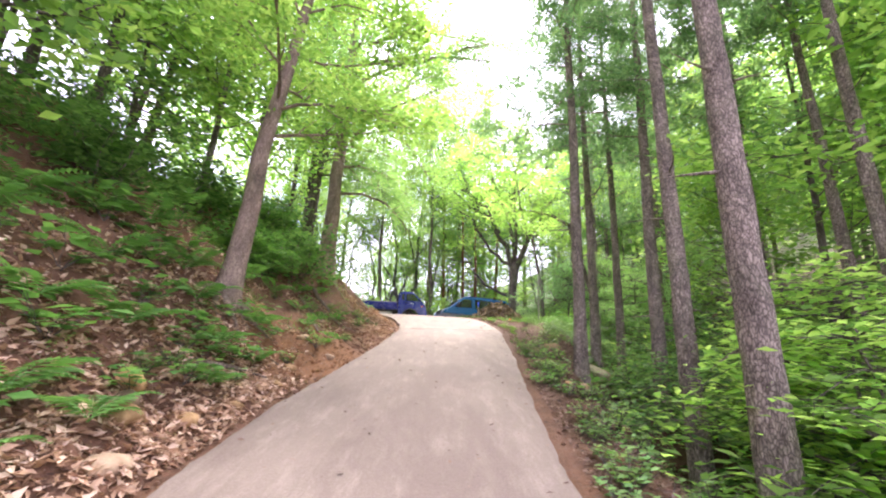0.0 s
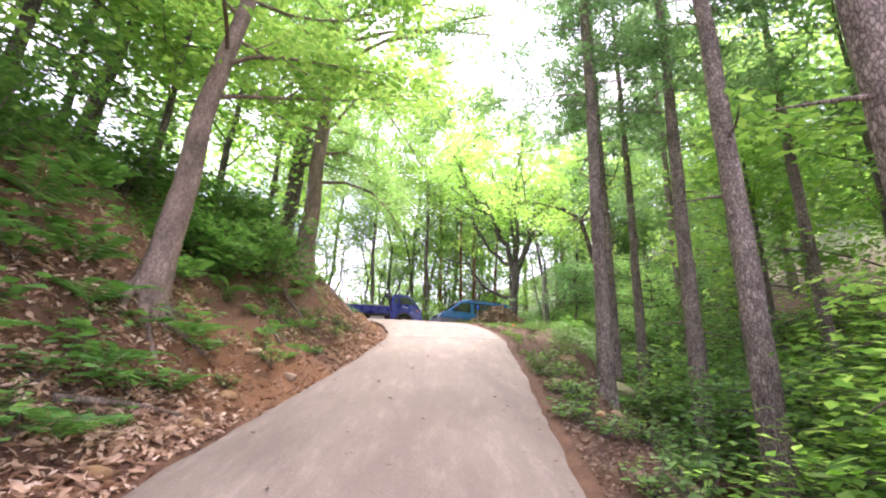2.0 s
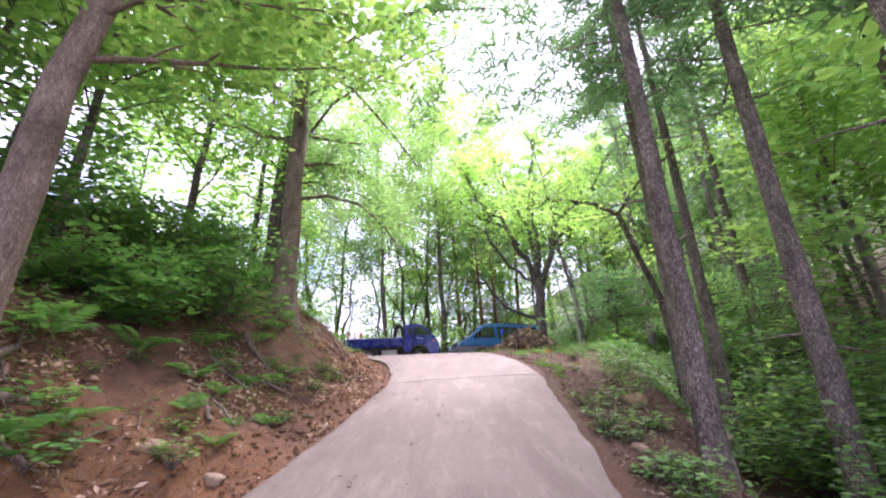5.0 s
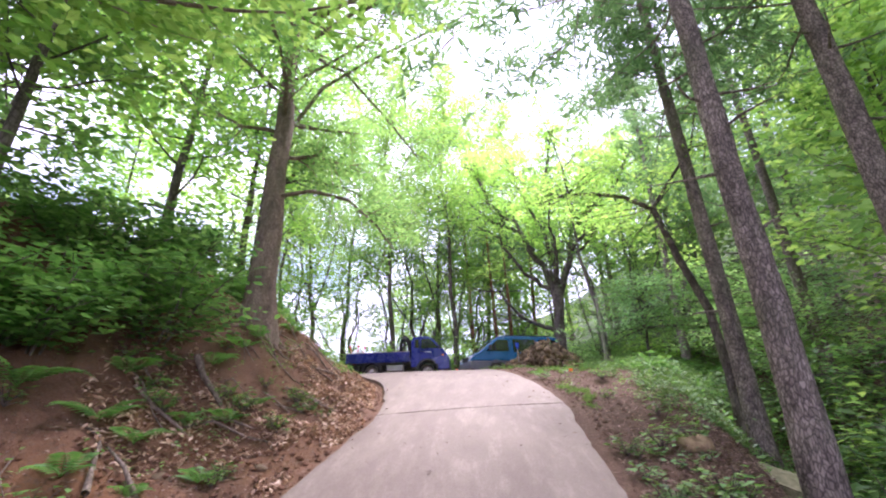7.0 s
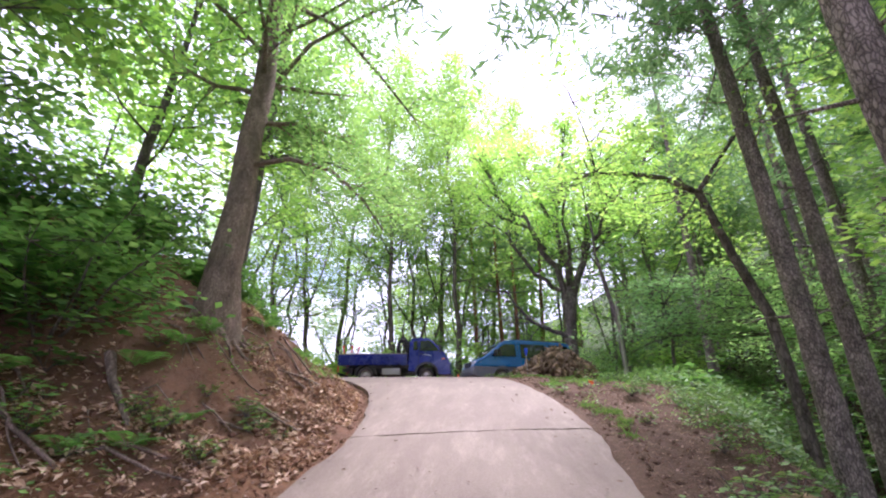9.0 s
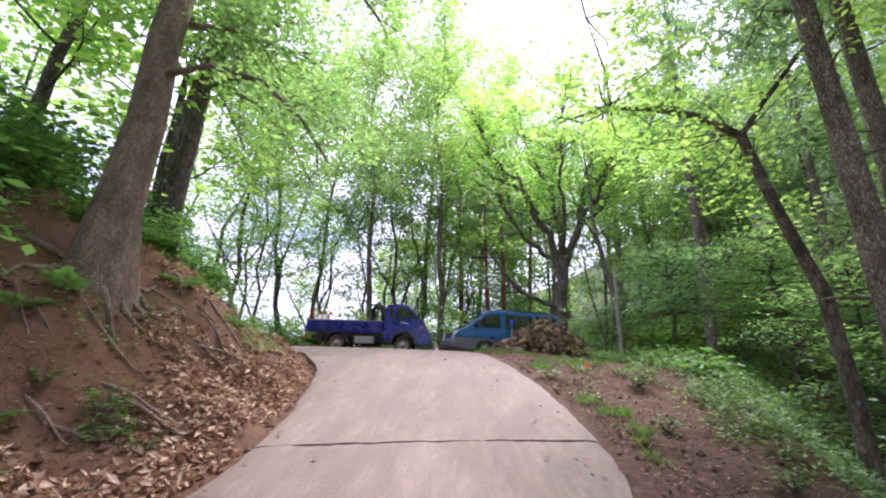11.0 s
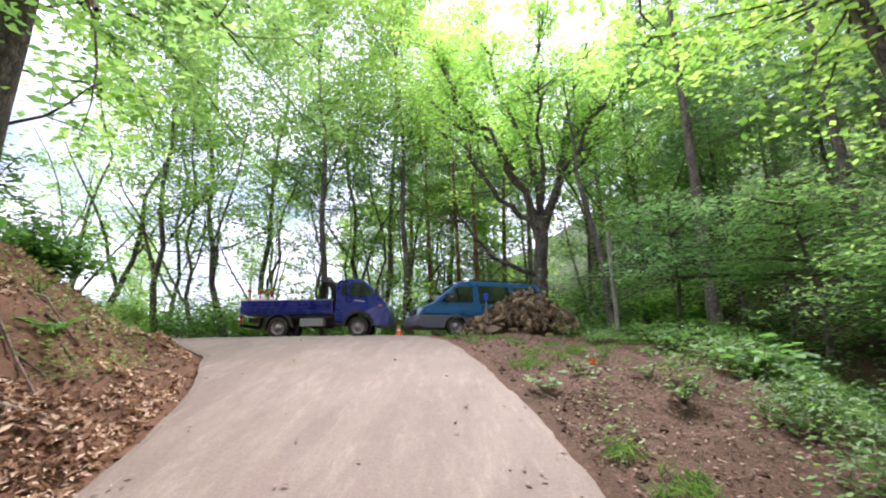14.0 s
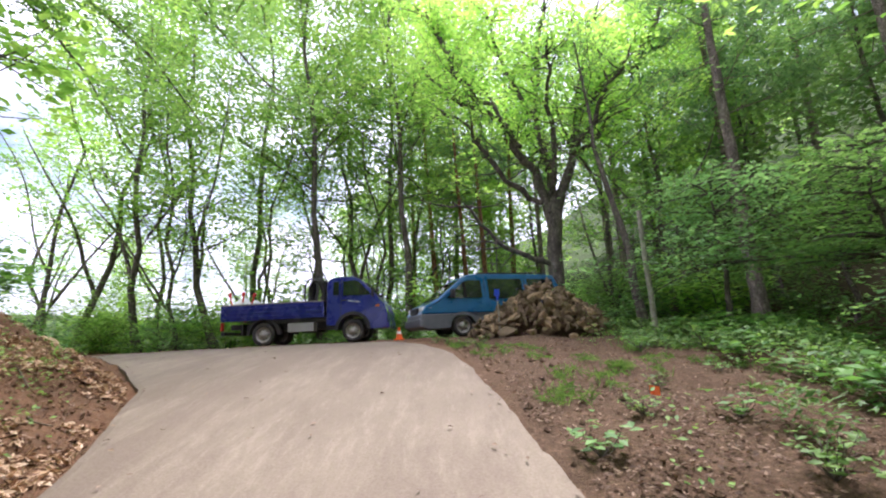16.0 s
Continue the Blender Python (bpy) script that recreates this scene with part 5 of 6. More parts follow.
def prism(name, outline, half, mat, parent=None, label="", inner=None, side=0, bev=0.0):
    """An outline of (x, z) points drawn out across y. half: half width by height; with inner, a thin slab on one side only."""
    bm = bmesh.new()
    far = [bm.verts.new((x, side * half(z) if side else half(z), z)) for x, z in outline]
    near = [bm.verts.new((x, side * inner(z) if side else -half(z), z)) for x, z in outline]
    n = len(outline)
    bm.faces.new(far)
    bm.faces.new(near[::-1])
    for k in range(n):
        bm.faces.new((far[k], near[k], near[(k + 1) % n], far[(k + 1) % n]))
    bmesh.ops.recalc_face_normals(bm, faces=bm.faces[:])
    if bev:
        rim = [e for e in bm.edges if (e.verts[0] in far) == (e.verts[1] in far)]
        bmesh.ops.bevel(bm, geom=rim, offset=bev, segments=3, affect="EDGES", profile=0.5, clamp_overlap=True)
    return part(name, bm, mat, parent, label)


def box(name, size, at, mat, parent=None, label="", bev=0.02, segs=2):
    bm = bmesh.new()
    bmesh.ops.create_cube(bm, size=1.0, matrix=Matrix.Translation(at) @ Matrix.Diagonal((*size, 1)))
    if bev:
        bmesh.ops.bevel(bm, geom=bm.edges[:], offset=min(bev, min(size) * 0.4), segments=segs, affect="EDGES", profile=0.6)
    return part(name, bm, mat, parent, label)


def lathe(name, profile, mat, parent, at, label="", n=30):
    """A profile of (radius, y) turned about the y axis."""
    ang = np.linspace(0, 2 * math.pi, n, endpoint=False)
    V = np.concatenate([np.stack([r * np.cos(ang) + at[0], np.full(n, y + at[1]), r * np.sin(ang) + at[2]], 1) for r, y in profile])
    i = np.arange(n)
    F = np.concatenate([np.stack([k * n + i, k * n + (i + 1) % n, (k + 1) * n + (i + 1) % n, (k + 1) * n + i], 1) for k in range(len(profile) - 1)])
    return part_np(name, V, F, mat, parent, label, smooth=True)


def wheel(parent, x, y, r, width, side, alloy=False):
    tread = [(r * 0.66, side * -width / 2), (r * 0.92, side * -width / 2), (r, side * -width * 0.36), (r, side * width * 0.36), (r * 0.93, side * width / 2), (r * 0.78, side * width * 0.52), (r * 0.66, side * width * 0.46)]
    w = lathe("wheel", tread, RUBBER, parent, (x, y, r), "dusty black tyre")
    rim = lathe("rim", [(r * 0.66, side * width * 0.46), (r * 0.60, side * width * 0.40), (r * 0.55, side * width * 0.2), (r * 0.3, side * width * 0.3), (r * 0.24, side * width * 0.5), (0.001, side * width * 0.52)], STEEL, w, (x, y, r), "dusty steel rim")
    for k in range(5 if alloy else 8):
        a = 2 * math.pi * k / (5 if alloy else 8)
        bm = bmesh.new()
        rad = r * (0.44 if alloy else 0.42)
        c = (x + rad * math.cos(a), y + side * width * (0.34 if alloy else 0.3), r + rad * math.sin(a))
        size = (r * 0.17, 0.03, r * 0.13) if alloy else (r * 0.09, 0.03, r * 0.09)
        bmesh.ops.create_cube(bm, size=1.0, matrix=Matrix.Translation(c) @ Matrix.Rotation(-a, 4, "Y") @ Matrix.Diagonal((*size, 1)))
        bmesh.ops.bevel(bm, geom=bm.edges[:], offset=0.008, segments=1, affect="EDGES")
        part("rim_hole", bm, BLACK, rim)
    return w


def arch(cx, cz, r, n=9):
    return [(cx + r * math.cos(math.pi * k / (n - 1)), cz + r * math.sin(math.pi * k / (n - 1))) for k in range(n)]


# flatbed pickup, nose towards +x
truck = thing("pickup_truck", -3.1, 27.55, 4.68, "dark blue flatbed pickup truck parked at the crest", "truck")
cab_half = lambda z: 0.82 if z < 1.15 else 0.82 - 0.13 * (z - 1.15) / 0.8
cab_line = [(0.47, 0.50), (0.47, 1.78), (0.56, 1.90), (0.9, 1.95), (1.25, 1.93), (1.45, 1.85), (1.98, 1.30), (2.17, 1.08), (2.27, 0.80), (2.27, 0.46), (2.15, 0.36), (1.72, 0.36)] + arch(1.25, 0.36, 0.44)[0:] + [(0.78, 0.36), (0.72, 0.50)]
cab = prism("cab", cab_line, cab_half, PAINT_BLUE, truck, "dark blue cab", bev=0.035)
out = lambda z: cab_half(z) + 0.006
inn = lambda z: cab_half(z) - 0.03
for s in (-1, 1):
    prism("side_window", [(0.95, 1.36), (0.95, 1.80), (1.30, 1.82), (1.42, 1.77), (1.80, 1.36)], out, GLASS, cab, "dark side window", inn, s)
    prism("quarter_window", [(0.66, 1.40), (0.66, 1.78), (0.82, 1.80), (0.84, 1.40)], out, GLASS, cab, "small rear quarter window", inn, s)
    prism("door_seam", [(0.885, 0.62), (0.885, 1.84), (0.90, 1.84), (0.90, 0.62)], lambda z: cab_half(z) + 0.003, BLACK, cab, "", inn, s)
    prism("wheel_arch", arch(1.25, 0.36, 0.53) + arch(1.25, 0.36, 0.435)[::-1], lambda z: 0.85, BLACK, cab, "dark grey wheel arch", lambda z: 0.78, s)
    box("door_handle", (0.16, 0.03, 0.04), (1.0, s * 0.83, 1.22), BLACK, cab, bev=0.008)
    box("turn_signal", (0.12, 0.02, 0.05), (1.98, s * 0.825, 1.02), AMBER, cab, "amber side repeater", bev=0.006)
    box("mirror", (0.06, 0.2, 0.26), (1.86, s * 0.93, 1.42), BLACK, cab, "black door mirror", bev=0.02)
    box("headlamp", (0.05, 0.3, 0.2), (2.2, s * 0.6, 0.88), LAMP_CLEAR, cab, "clear headlamp", bev=0.02)
    bm = bmesh.new()
    bmesh.ops.create_cube(bm, size=1.0, matrix=pose(1.28, s * 0.818, 1.18, 0, 8, 0) @ Matrix.Diagonal((0.36, 0.008, 0.03, 1)))
    part("side_decal", bm, LAMP_CLEAR, cab, "pale streak decal")
# windscreen lies 4 mm proud of the raked front
bm = bmesh.new()
q = [bm.verts.new(p) for p in ((1.98 - 0.01, -0.68, 1.335), (1.98 - 0.01, 0.68, 1.335), (1.475, 0.62, 1.86), (1.475, -0.62, 1.86))]
bm.faces.new(q)
bmesh.ops.solidify(bm, geom=bm.faces[:], thickness=0.012)
part("windscreen", bm, GLASS, cab, "dark windscreen")
box("bumper", (0.12, 1.62, 0.22), (2.24, 0, 0.46), PAINT_BLUE, truck, bev=0.05)
floor_bed = box("bed_floor", (3.02, 1.62, 0.06), (-1.12, 0, 0.80), PAINT_BLUE, truck)
for s in (-1, 1):
    panel = box("side_panel", (3.05, 0.05, 0.46), (-1.12, s * 0.82, 0.99), PAINT_BLUE, truck, "blue drop side with ribs", bev=0.015)
    for z in (0.86, 0.98, 1.10):
        box("rib", (3.0, 0.03, 0.05), (-1.12, s * 0.85, z), PAINT_BLUE, panel, bev=0.012)
    box("top_rail", (3.06, 0.07, 0.035), (-1.12, s * 0.82, 1.235), STEEL, panel, "worn steel top rail", bev=0.008)
    box("side_skirt", (1.75, 0.05, 0.12), (-0.38, s * 0.72, 0.70), BLACK, truck, bev=0.01)
    box("mudguard", (0.06, 0.26, 0.30), (-2.02, s * 0.68, 0.52), BLACK, truck, bev=0.01)
    prism("rear_arch", arch(-1.39, 0.34, 0.50) + arch(-1.39, 0.34, 0.42)[::-1], lambda z: 0.80, BLACK, truck, "black rear wheel arch", lambda z: 0.55, s)
    box("under_frame", (4.4, 0.07, 0.16), (-0.35, s * 0.38, 0.60), BLACK, truck, bev=0.01)
    box("tail_lamp", (0.04, 0.14, 0.24), (-2.66, s * 0.70, 0.62), RED, truck, "red tail lamp", bev=0.01)
box("underbody", (2.5, 0.9, 0.34), (-0.6, 0, 0.60), BLACK, truck, bev=0.03)
box("tailgate", (0.05, 1.64, 0.42), (-2.645, 0, 1.01), PAINT_BLUE, truck, bev=0.015)
box("toolbox", (0.78, 0.34, 0.26), (-0.30, -0.60, 0.50), TOOLBOX, truck, "grey steel side box", bev=0.02)
box("fuel_tank", (0.8, 0.36, 0.28), (-0.30, 0.58, 0.50), BLACK, truck, bev=0.05)
box("rear_bumper", (0.1, 1.5, 0.10), (-2.62, 0, 0.42), BLACK, truck, bev=0.02)
box("step", (0.3, 0.1, 0.08), (0.60, -0.72, 0.42), BLACK, truck, bev=0.02)
box("front_axle", (0.1, 1.2, 0.1), (1.25, 0, 0.33), BLACK, truck, bev=0.02)
box("rear_axle", (0.12, 1.2, 0.12), (-1.39, 0, 0.33), BLACK, truck, bev=0.02)
guard = box("headboard", (0.05, 1.5, 0.08), (0.36, 0, 1.28), BLACK, truck, "black headboard frame behind the cab", bev=0.01)
for k in range(9):
    box("bar", (0.03, 0.03, 0.55), (0.36, -0.68 + 0.17 * k, 1.56), BLACK, guard, bev=0.006)
box("crossbar", (0.04, 1.44, 0.04), (0.36, 0, 1.83), BLACK, guard, bev=0.008)
for s in (-1, 1):
    wheel(truck, 1.25, s * 0.70, 0.325, 0.20, s)
    wheel(truck, -1.39, s * 0.70, 0.335, 0.20, s)


def wobbly(name, size, seed, mat, label, category, at, parent=None, rz=0.0):
    """A soft irregular lump such as a sack or a stone."""
    bm = bmesh.new()
    bmesh.ops.create_icosphere(bm, subdivisions=3, radius=0.5)
    r = random.Random(seed)
    o = Vector((r.random() * 50, r.random() * 50, r.random() * 50))
    for v in bm.verts:
        k = 1 + 0.35 * noise.noise(v.co * 2.0 + o) + 0.12 * noise.noise(v.co * 6.0 + o)
        v.co = Vector((v.co.x * size[0] * k, v.co.y * size[1] * k, v.co.z * size[2] * k))
    ob = part(name, bm, mat, parent, "", True)
    ob.matrix_basis = pose(*at, 0, 0, rz)
    return tagged(ob, label, category)


wobbly("sack", (0.55, 0.5, 0.62), 3, WHITE, "white woven sack in the truck bed", "sack", (-5.35, 27.2, 5.86))
wobbly("sack", (0.5, 0.5, 0.58), 4, WHITE, "white woven sack in the truck bed", "sack", (-5.2, 27.75, 5.84))
for k, (dx, a) in enumerate(((0.0, -14), (0.14, 4), (0.26, 18))):
    st = thing("stake", -5.45 + dx, 26.95 + 0.1 * k, 5.54, "red plastic stake standing in the truck bed", "stake", "red stakes in the truck")
    st.matrix_basis = pose(-5.45 + dx, 26.95 + 0.1 * k, 5.54, 0, a, 0)
    box("shaft", (0.04, 0.04, 0.72), (0, 0, 0.36), RED, st, bev=0.01)
    box("head", (0.09, 0.05, 0.12), (0, 0, 0.74), RED, st, bev=0.02)
coil = thing("hose_coil", -2.98, 27.2, 5.52, "black hose coiled upright behind the truck cab", "hose")
rng = np.random.RandomState(9)
for k in range(13):
    a = np.linspace(0, 2 * math.pi, 24)
    rr = 0.40 + 0.1 * rng.rand()
    loop = np.stack([rr * 0.5 * np.cos(a) + 0.03 * rng.randn(), 0.05 * np.sin(a * 2 + k) + 0.055 * k - 0.4, 0.56 + rr * 1.15 * np.sin(a) + 0.03 * rng.randn()], 1)
    part_np("turn", *tube(loop, np.full(24, 0.03), 6), BLACK, coil, smooth=True)

# minivan, nose towards its own +x
van = thing("van", 2.11, 28.13, 4.68, "teal and grey minivan parked behind the stone pile", "van", rz=200)
van.scale = (1.0, 1.0, 0.94)
van_half = lambda z: 0.90 if z < 1.05 else 0.90 - 0.16 * (z - 1.05) / 0.93
van_line = [(-2.40, 0.40), (-2.44, 1.0), (-2.36, 1.60), (-2.22, 1.93), (-2.0, 1.98), (0.55, 2.0), (0.88, 1.95), (1.05, 1.84), (1.88, 1.16), (2.18, 1.02), (2.33, 0.82), (2.36, 0.72)]
lower = [(2.36, 0.72), (2.38, 0.36), (2.2, 0.26), (1.52, 0.26)] + arch(1.1, 0.30, 0.41) + [(0.66, 0.26), (-1.26, 0.26)] + arch(-1.7, 0.30, 0.41) + [(-2.14, 0.26), (-2.40, 0.34), (-2.42, 0.72)]
body = prism("body", [(x, max(z, 0.72)) for x, z in van_line[:1]] + van_line[1:], van_half, PAINT_TEAL, van, "teal upper body", bev=0.05)
skirt = prism("lower_cladding", lower, lambda z: 0.905, CLADDING, van, "grey lower cladding and bumper", bev=0.03)
vo, vi = (lambda z: van_half(z) + 0.006), (lambda z: van_half(z) - 0.03)
for s in (-1, 1):
    prism("front_window", [(0.42, 1.20), (0.42, 1.78), (0.86, 1.78), (1.02, 1.72), (1.58, 1.20)], vo, GLASS, body, "dark front door window", vi, s)
    prism("middle_window", [(-1.00, 1.16), (-1.00, 1.82), (0.18, 1.82), (0.18, 1.16)], vo, GLASS, body, "dark sliding door window", vi, s)
    prism("rear_window", [(-2.22, 1.20), (-2.12, 1.80), (-1.20, 1.82), (-1.20, 1.18)], vo, GLASS, body, "dark rear side window", vi, s)
    for x in (0.30, -1.10):
        prism("door_seam", [(x, 0.74), (x, 1.86), (x + 0.014, 1.86), (x + 0.014, 0.74)], lambda z: van_half(z) + 0.003, BLACK, body, "", vi, s)
    box("door_handle", (0.18, 0.03, 0.04), (0.52, s * 0.91, 1.06), PAINT_TEAL, body, bev=0.01)
    box("mirror", (0.10, 0.22, 0.26), (1.42, s * 1.0, 1.34), BLACK, body, "black door mirror", bev=0.03)
    box("headlamp", (0.16, 0.40, 0.20), (2.24, s * 0.60, 0.86), LAMP_CLEAR, body, "clear rectangular headlamp", bev=0.03)
    box("turn_signal", (0.18, 0.05, 0.16), (2.14, s * 0.86, 0.86), LAMP_CLEAR, body, bev=0.02)
    prism("wheel_arch", arch(1.1, 0.30, 0.47) + arch(1.1, 0.30, 0.40)[::-1], lambda z: 0.925, CLADDING, skirt, "", lambda z: 0.85, s)
    wheel(van, 1.1, s * 0.80, 0.32, 0.20, s, True)
    wheel(van, -1.7, s * 0.80, 0.32, 0.20, s, True)
bm = bmesh.new()
q = [bm.verts.new(p) for p in ((1.86, -0.78, 1.19), (1.86, 0.78, 1.19), (1.09, 0.70, 1.82), (1.09, -0.70, 1.82))]
bm.faces.new(q)
bmesh.ops.solidify(bm, geom=bm.faces[:], thickness=0.012)
part("windscreen", bm, GLASS, body, "raked dark windscreen")
box("grille", (0.06, 0.84, 0.22), (2.33, 0, 0.84), BLACK, body, "black grille", bev=0.02)
box("roof_rail", (2.4, 0.04, 0.05), (-0.7, 0.68, 2.02), BLACK, body, bev=0.01)
box("front_bumper", (0.16, 1.78, 0.26), (2.36, 0, 0.46), CLADDING, van, "grey plastic bumper", bev=0.05)
box("front_axle", (0.1, 1.4, 0.1), (1.1, 0, 0.32), BLACK, van, bev=0.02)
box("rear_axle", (0.1, 1.4, 0.1), (-1.7, 0, 0.32), BLACK, van, bev=0.02)

# ---- stone pile and small things of the clearing ----
def stone_mesh(seed):
    r = random.Random(seed)
    bm = bmesh.new()
    for k in range(15):
        v = Vector((r.gauss(0, 1), r.gauss(0, 1), r.gauss(0, 1))).normalized() * r.uniform(0.42, 0.55)
        bm.verts.new((v.x, v.y * r.uniform(0.7, 0.9), v.z * 0.6))
    hull = bmesh.ops.convex_hull(bm, input=bm.verts[:])
    bmesh.ops.delete(bm, geom=[v for v in bm.verts if not v.link_faces], context="VERTS")
    me = bpy.data.meshes.new("stone")
    bm.to_mesh(me)
    bm.free()
    me.materials.append(STONE)
    return me


STONES = [stone_mesh(400 + k) for k in range(10)]
pile = thing("stone_pile", 3.3, 25.2, gh(3.3, 25.2), "heap of brown angular field stones at the road edge", "stone pile")
rng = np.random.RandomState(15)
wobble = wobbly("heart", (2.3, 1.8, 1.5), 8, SOIL, "", "", (0, 0, 0.0), pile)
wobble.name = "core"
for k in range(300):
    a = rng.rand() * 2 * math.pi
    u = math.sqrt((k + 0.5) / 300)
    rx, ry = 1.72 * u, 1.35 * u
    z = 1.28 * (1 - u) ** 0.8 + 0.06 + 0.05 * rng.randn() * (1 - u)
    st = new("stone", STONES[k % 10])
    st.parent = pile
    s = (0.16 + 0.23 * rng.rand() ** 2.0)
    st.matrix_basis = pose(rx * math.cos(a) + 0.15 * (1 - u), ry * math.sin(a), max(0.05, z), rng.randn() * 28, rng.randn() * 28, rng.rand() * 360) @ Matrix.Diagonal((s * 1.3, s, s * 0.9, 1))
rubble = []
for k in range(420):
    a, u = rng.rand() * 2 * math.pi, math.sqrt(rng.rand())
    me = STONES[k % 10]
    co = np.empty(len(me.vertices) * 3)
    me.vertices.foreach_get("co", co)
    s = 0.12 + 0.14 * rng.rand()
    turn = np.array(pose(0, 0, 0, rng.rand() * 360, rng.rand() * 360, rng.rand() * 360).to_3x3())
    at = np.array((1.85 * u * math.cos(a) + 0.15 * (1 - u), 1.45 * u * math.sin(a), max(0.05, 1.26 * (1 - u) ** 0.8 + 0.05 + 0.05 * rng.randn())))
    rubble.append(((co.reshape(-1, 3) * s * (1.4, 1.0, 0.8)) @ turn.T + at, np.array([tuple(f.vertices) for f in me.polygons])))
tagged(part_np("rubble", *join(rubble), STONE, pile, "smaller broken stones between the large ones"), kind="stuff")
for k, (x, y, s) in enumerate([(2.3, 24.0, 0.40), (1.75, 24.5, 0.22), (4.9, 24.4, 0.3), (2.8, 23.75, 0.24), (5.15, 24.9, 0.2), (3.7, 23.7, 0.2)]):
    st = new("loose_stone", STONES[k])
    st.matrix_basis = pose(x, y, gh(x, y) + 0.08 * s / 0.3, 0, 0, 60 * k) @ Matrix.Scale(s * 1.3, 4)
    tagged(st, "loose angular stone lying beside the heap", "stone", "loose stones")

spade = thing("spade", 2.15, 24.25, gh(2.15, 24.25), "spade with a blue handle standing at the heap", "spade")
part_np("shaft", *tube([(0, 0, 0.0), (0.01, 0.02, 0.5), (0.0, 0.04, 1.02)], [0.016, 0.016, 0.016], 8), STEEL, spade, smooth=True)
box("handle", (0.12, 0.05, 0.16), (0.0, 0.04, 1.06), BLUE, spade, "bright blue handle", bev=0.015)
box("grip", (0.05, 0.05, 0.12), (0.0, 0.04, 0.93), BLUE, spade, bev=0.012)

post = thing("post", 5.39, 23.5, gh(5.39, 23.5), "tall weathered wooden post leaning beside the clearing", "post")
part_np("pole", *tube([(0, 0, -0.2), (0.02, 0, 0.9), (0.0, 0, 1.9), (0.02, 0, 2.85)], [0.065, 0.06, 0.055, 0.05], 9, np.random.RandomState(3), 0.1), GREYWOOD, post, smooth=True)

cone = thing("traffic_cone", -0.48, 26.55, gh(-0.48, 26.55), "orange traffic cone between the parked vehicles", "traffic cone")
box("base", (0.28, 0.28, 0.04), (0, 0, 0.02), ORANGE, cone, bev=0.01)
part_np("cone", *tube([(0, 0, 0.04), (0, 0, 0.18), (0, 0, 0.36)], [0.10, 0.065, 0.028], 14), ORANGE, cone, smooth=True)
part_np("band", *tube([(0, 0, 0.17), (0, 0, 0.25)], [0.071, 0.054], 14), WHITE, cone, "white band", smooth=True)

flag = thing("marker_flag", 2.95, 18.5, gh(2.95, 18.5), "small orange marker flag on the shoulder", "marker flag")
part_np("wire", *tube([(0, 0, -0.05), (0.01, 0, 0.16)], [0.004, 0.004], 5), STEEL, flag)
bm = bmesh.new()
bmesh.ops.create_grid(bm, x_segments=5, y_segments=4, size=0.5, matrix=pose(0.06, 0, 0.11, 80, 10, 20) @ Matrix.Diagonal((0.12, 0.085, 1, 1)))
for v in bm.verts:
    v.co.y += 0.012 * math.sin(v.co.x * 40)
bmesh.ops.solidify(bm, geom=bm.faces[:], thickness=0.003)
part("cloth", bm, ORANGE, flag)

# ---- stones, roots and dead wood on the banks ----
for k, (x, y, sx, sy, sz, mat) in enumerate([(-2.3, 9.35, 0.26, 0.2, 0.14, STONE_PALE), (-2.75, 9.0, 0.3, 0.22, 0.16, STONE), (-2.55, 3.75, 0.42, 0.26, 0.2, STONE_PALE),
                                         (-3.1, 4.6, 0.34, 0.26, 0.22, STONE), (-2.7, 6.3, 0.3, 0.2, 0.2, STONE), (-2.45, 5.6, 0.2, 0.16, 0.12, STONE_OCHRE), (-2.9, 4.2, 0.42, 0.3, 0.26, STONE_OCHRE), (-2.6, 4.9, 0.3, 0.24, 0.2, STONE_OCHRE), (-3.3, 4.9, 0.4, 0.3, 0.24, STONE_OCHRE), (-2.45, 7.0, 0.24, 0.18, 0.14, STONE_OCHRE), (-2.6, 7.9, 0.26, 0.2, 0.15, STONE_OCHRE), (2.4, 8.2, 0.2, 0.15, 0.1, STONE_OCHRE), (3.0, 9.2, 0.32, 0.24, 0.2, STONE), (3.4, 7.4, 0.5, 0.36, 0.3, STONE), (2.7, 6.6, 0.26, 0.2, 0.16, STONE), (-2.1, 11.6, 0.16, 0.13, 0.1, STONE), (2.0, 6.2, 0.2, 0.16, 0.12, STONE_PALE),
                                         (3.2, 12.4, 0.4, 0.3, 0.3, STONE), (-7.6, 23.0, 0.9, 0.6, 0.6, STONE_PALE), (-2.2, 12.4, 0.2, 0.14, 0.1, STONE_PALE), (-2.9, 11.0, 0.24, 0.2, 0.16, STONE), (2.3, 10.0, 0.22, 0.15, 0.12, STONE_PALE)]):
    wobbly("rock", (sx, sy, sz), 500 + k, mat, "weathered rock half sunk in the bank", "rock", (x, y, gh(x, y) + sz * 0.02), rz=40 * k)["group"] = "rocks on the banks"


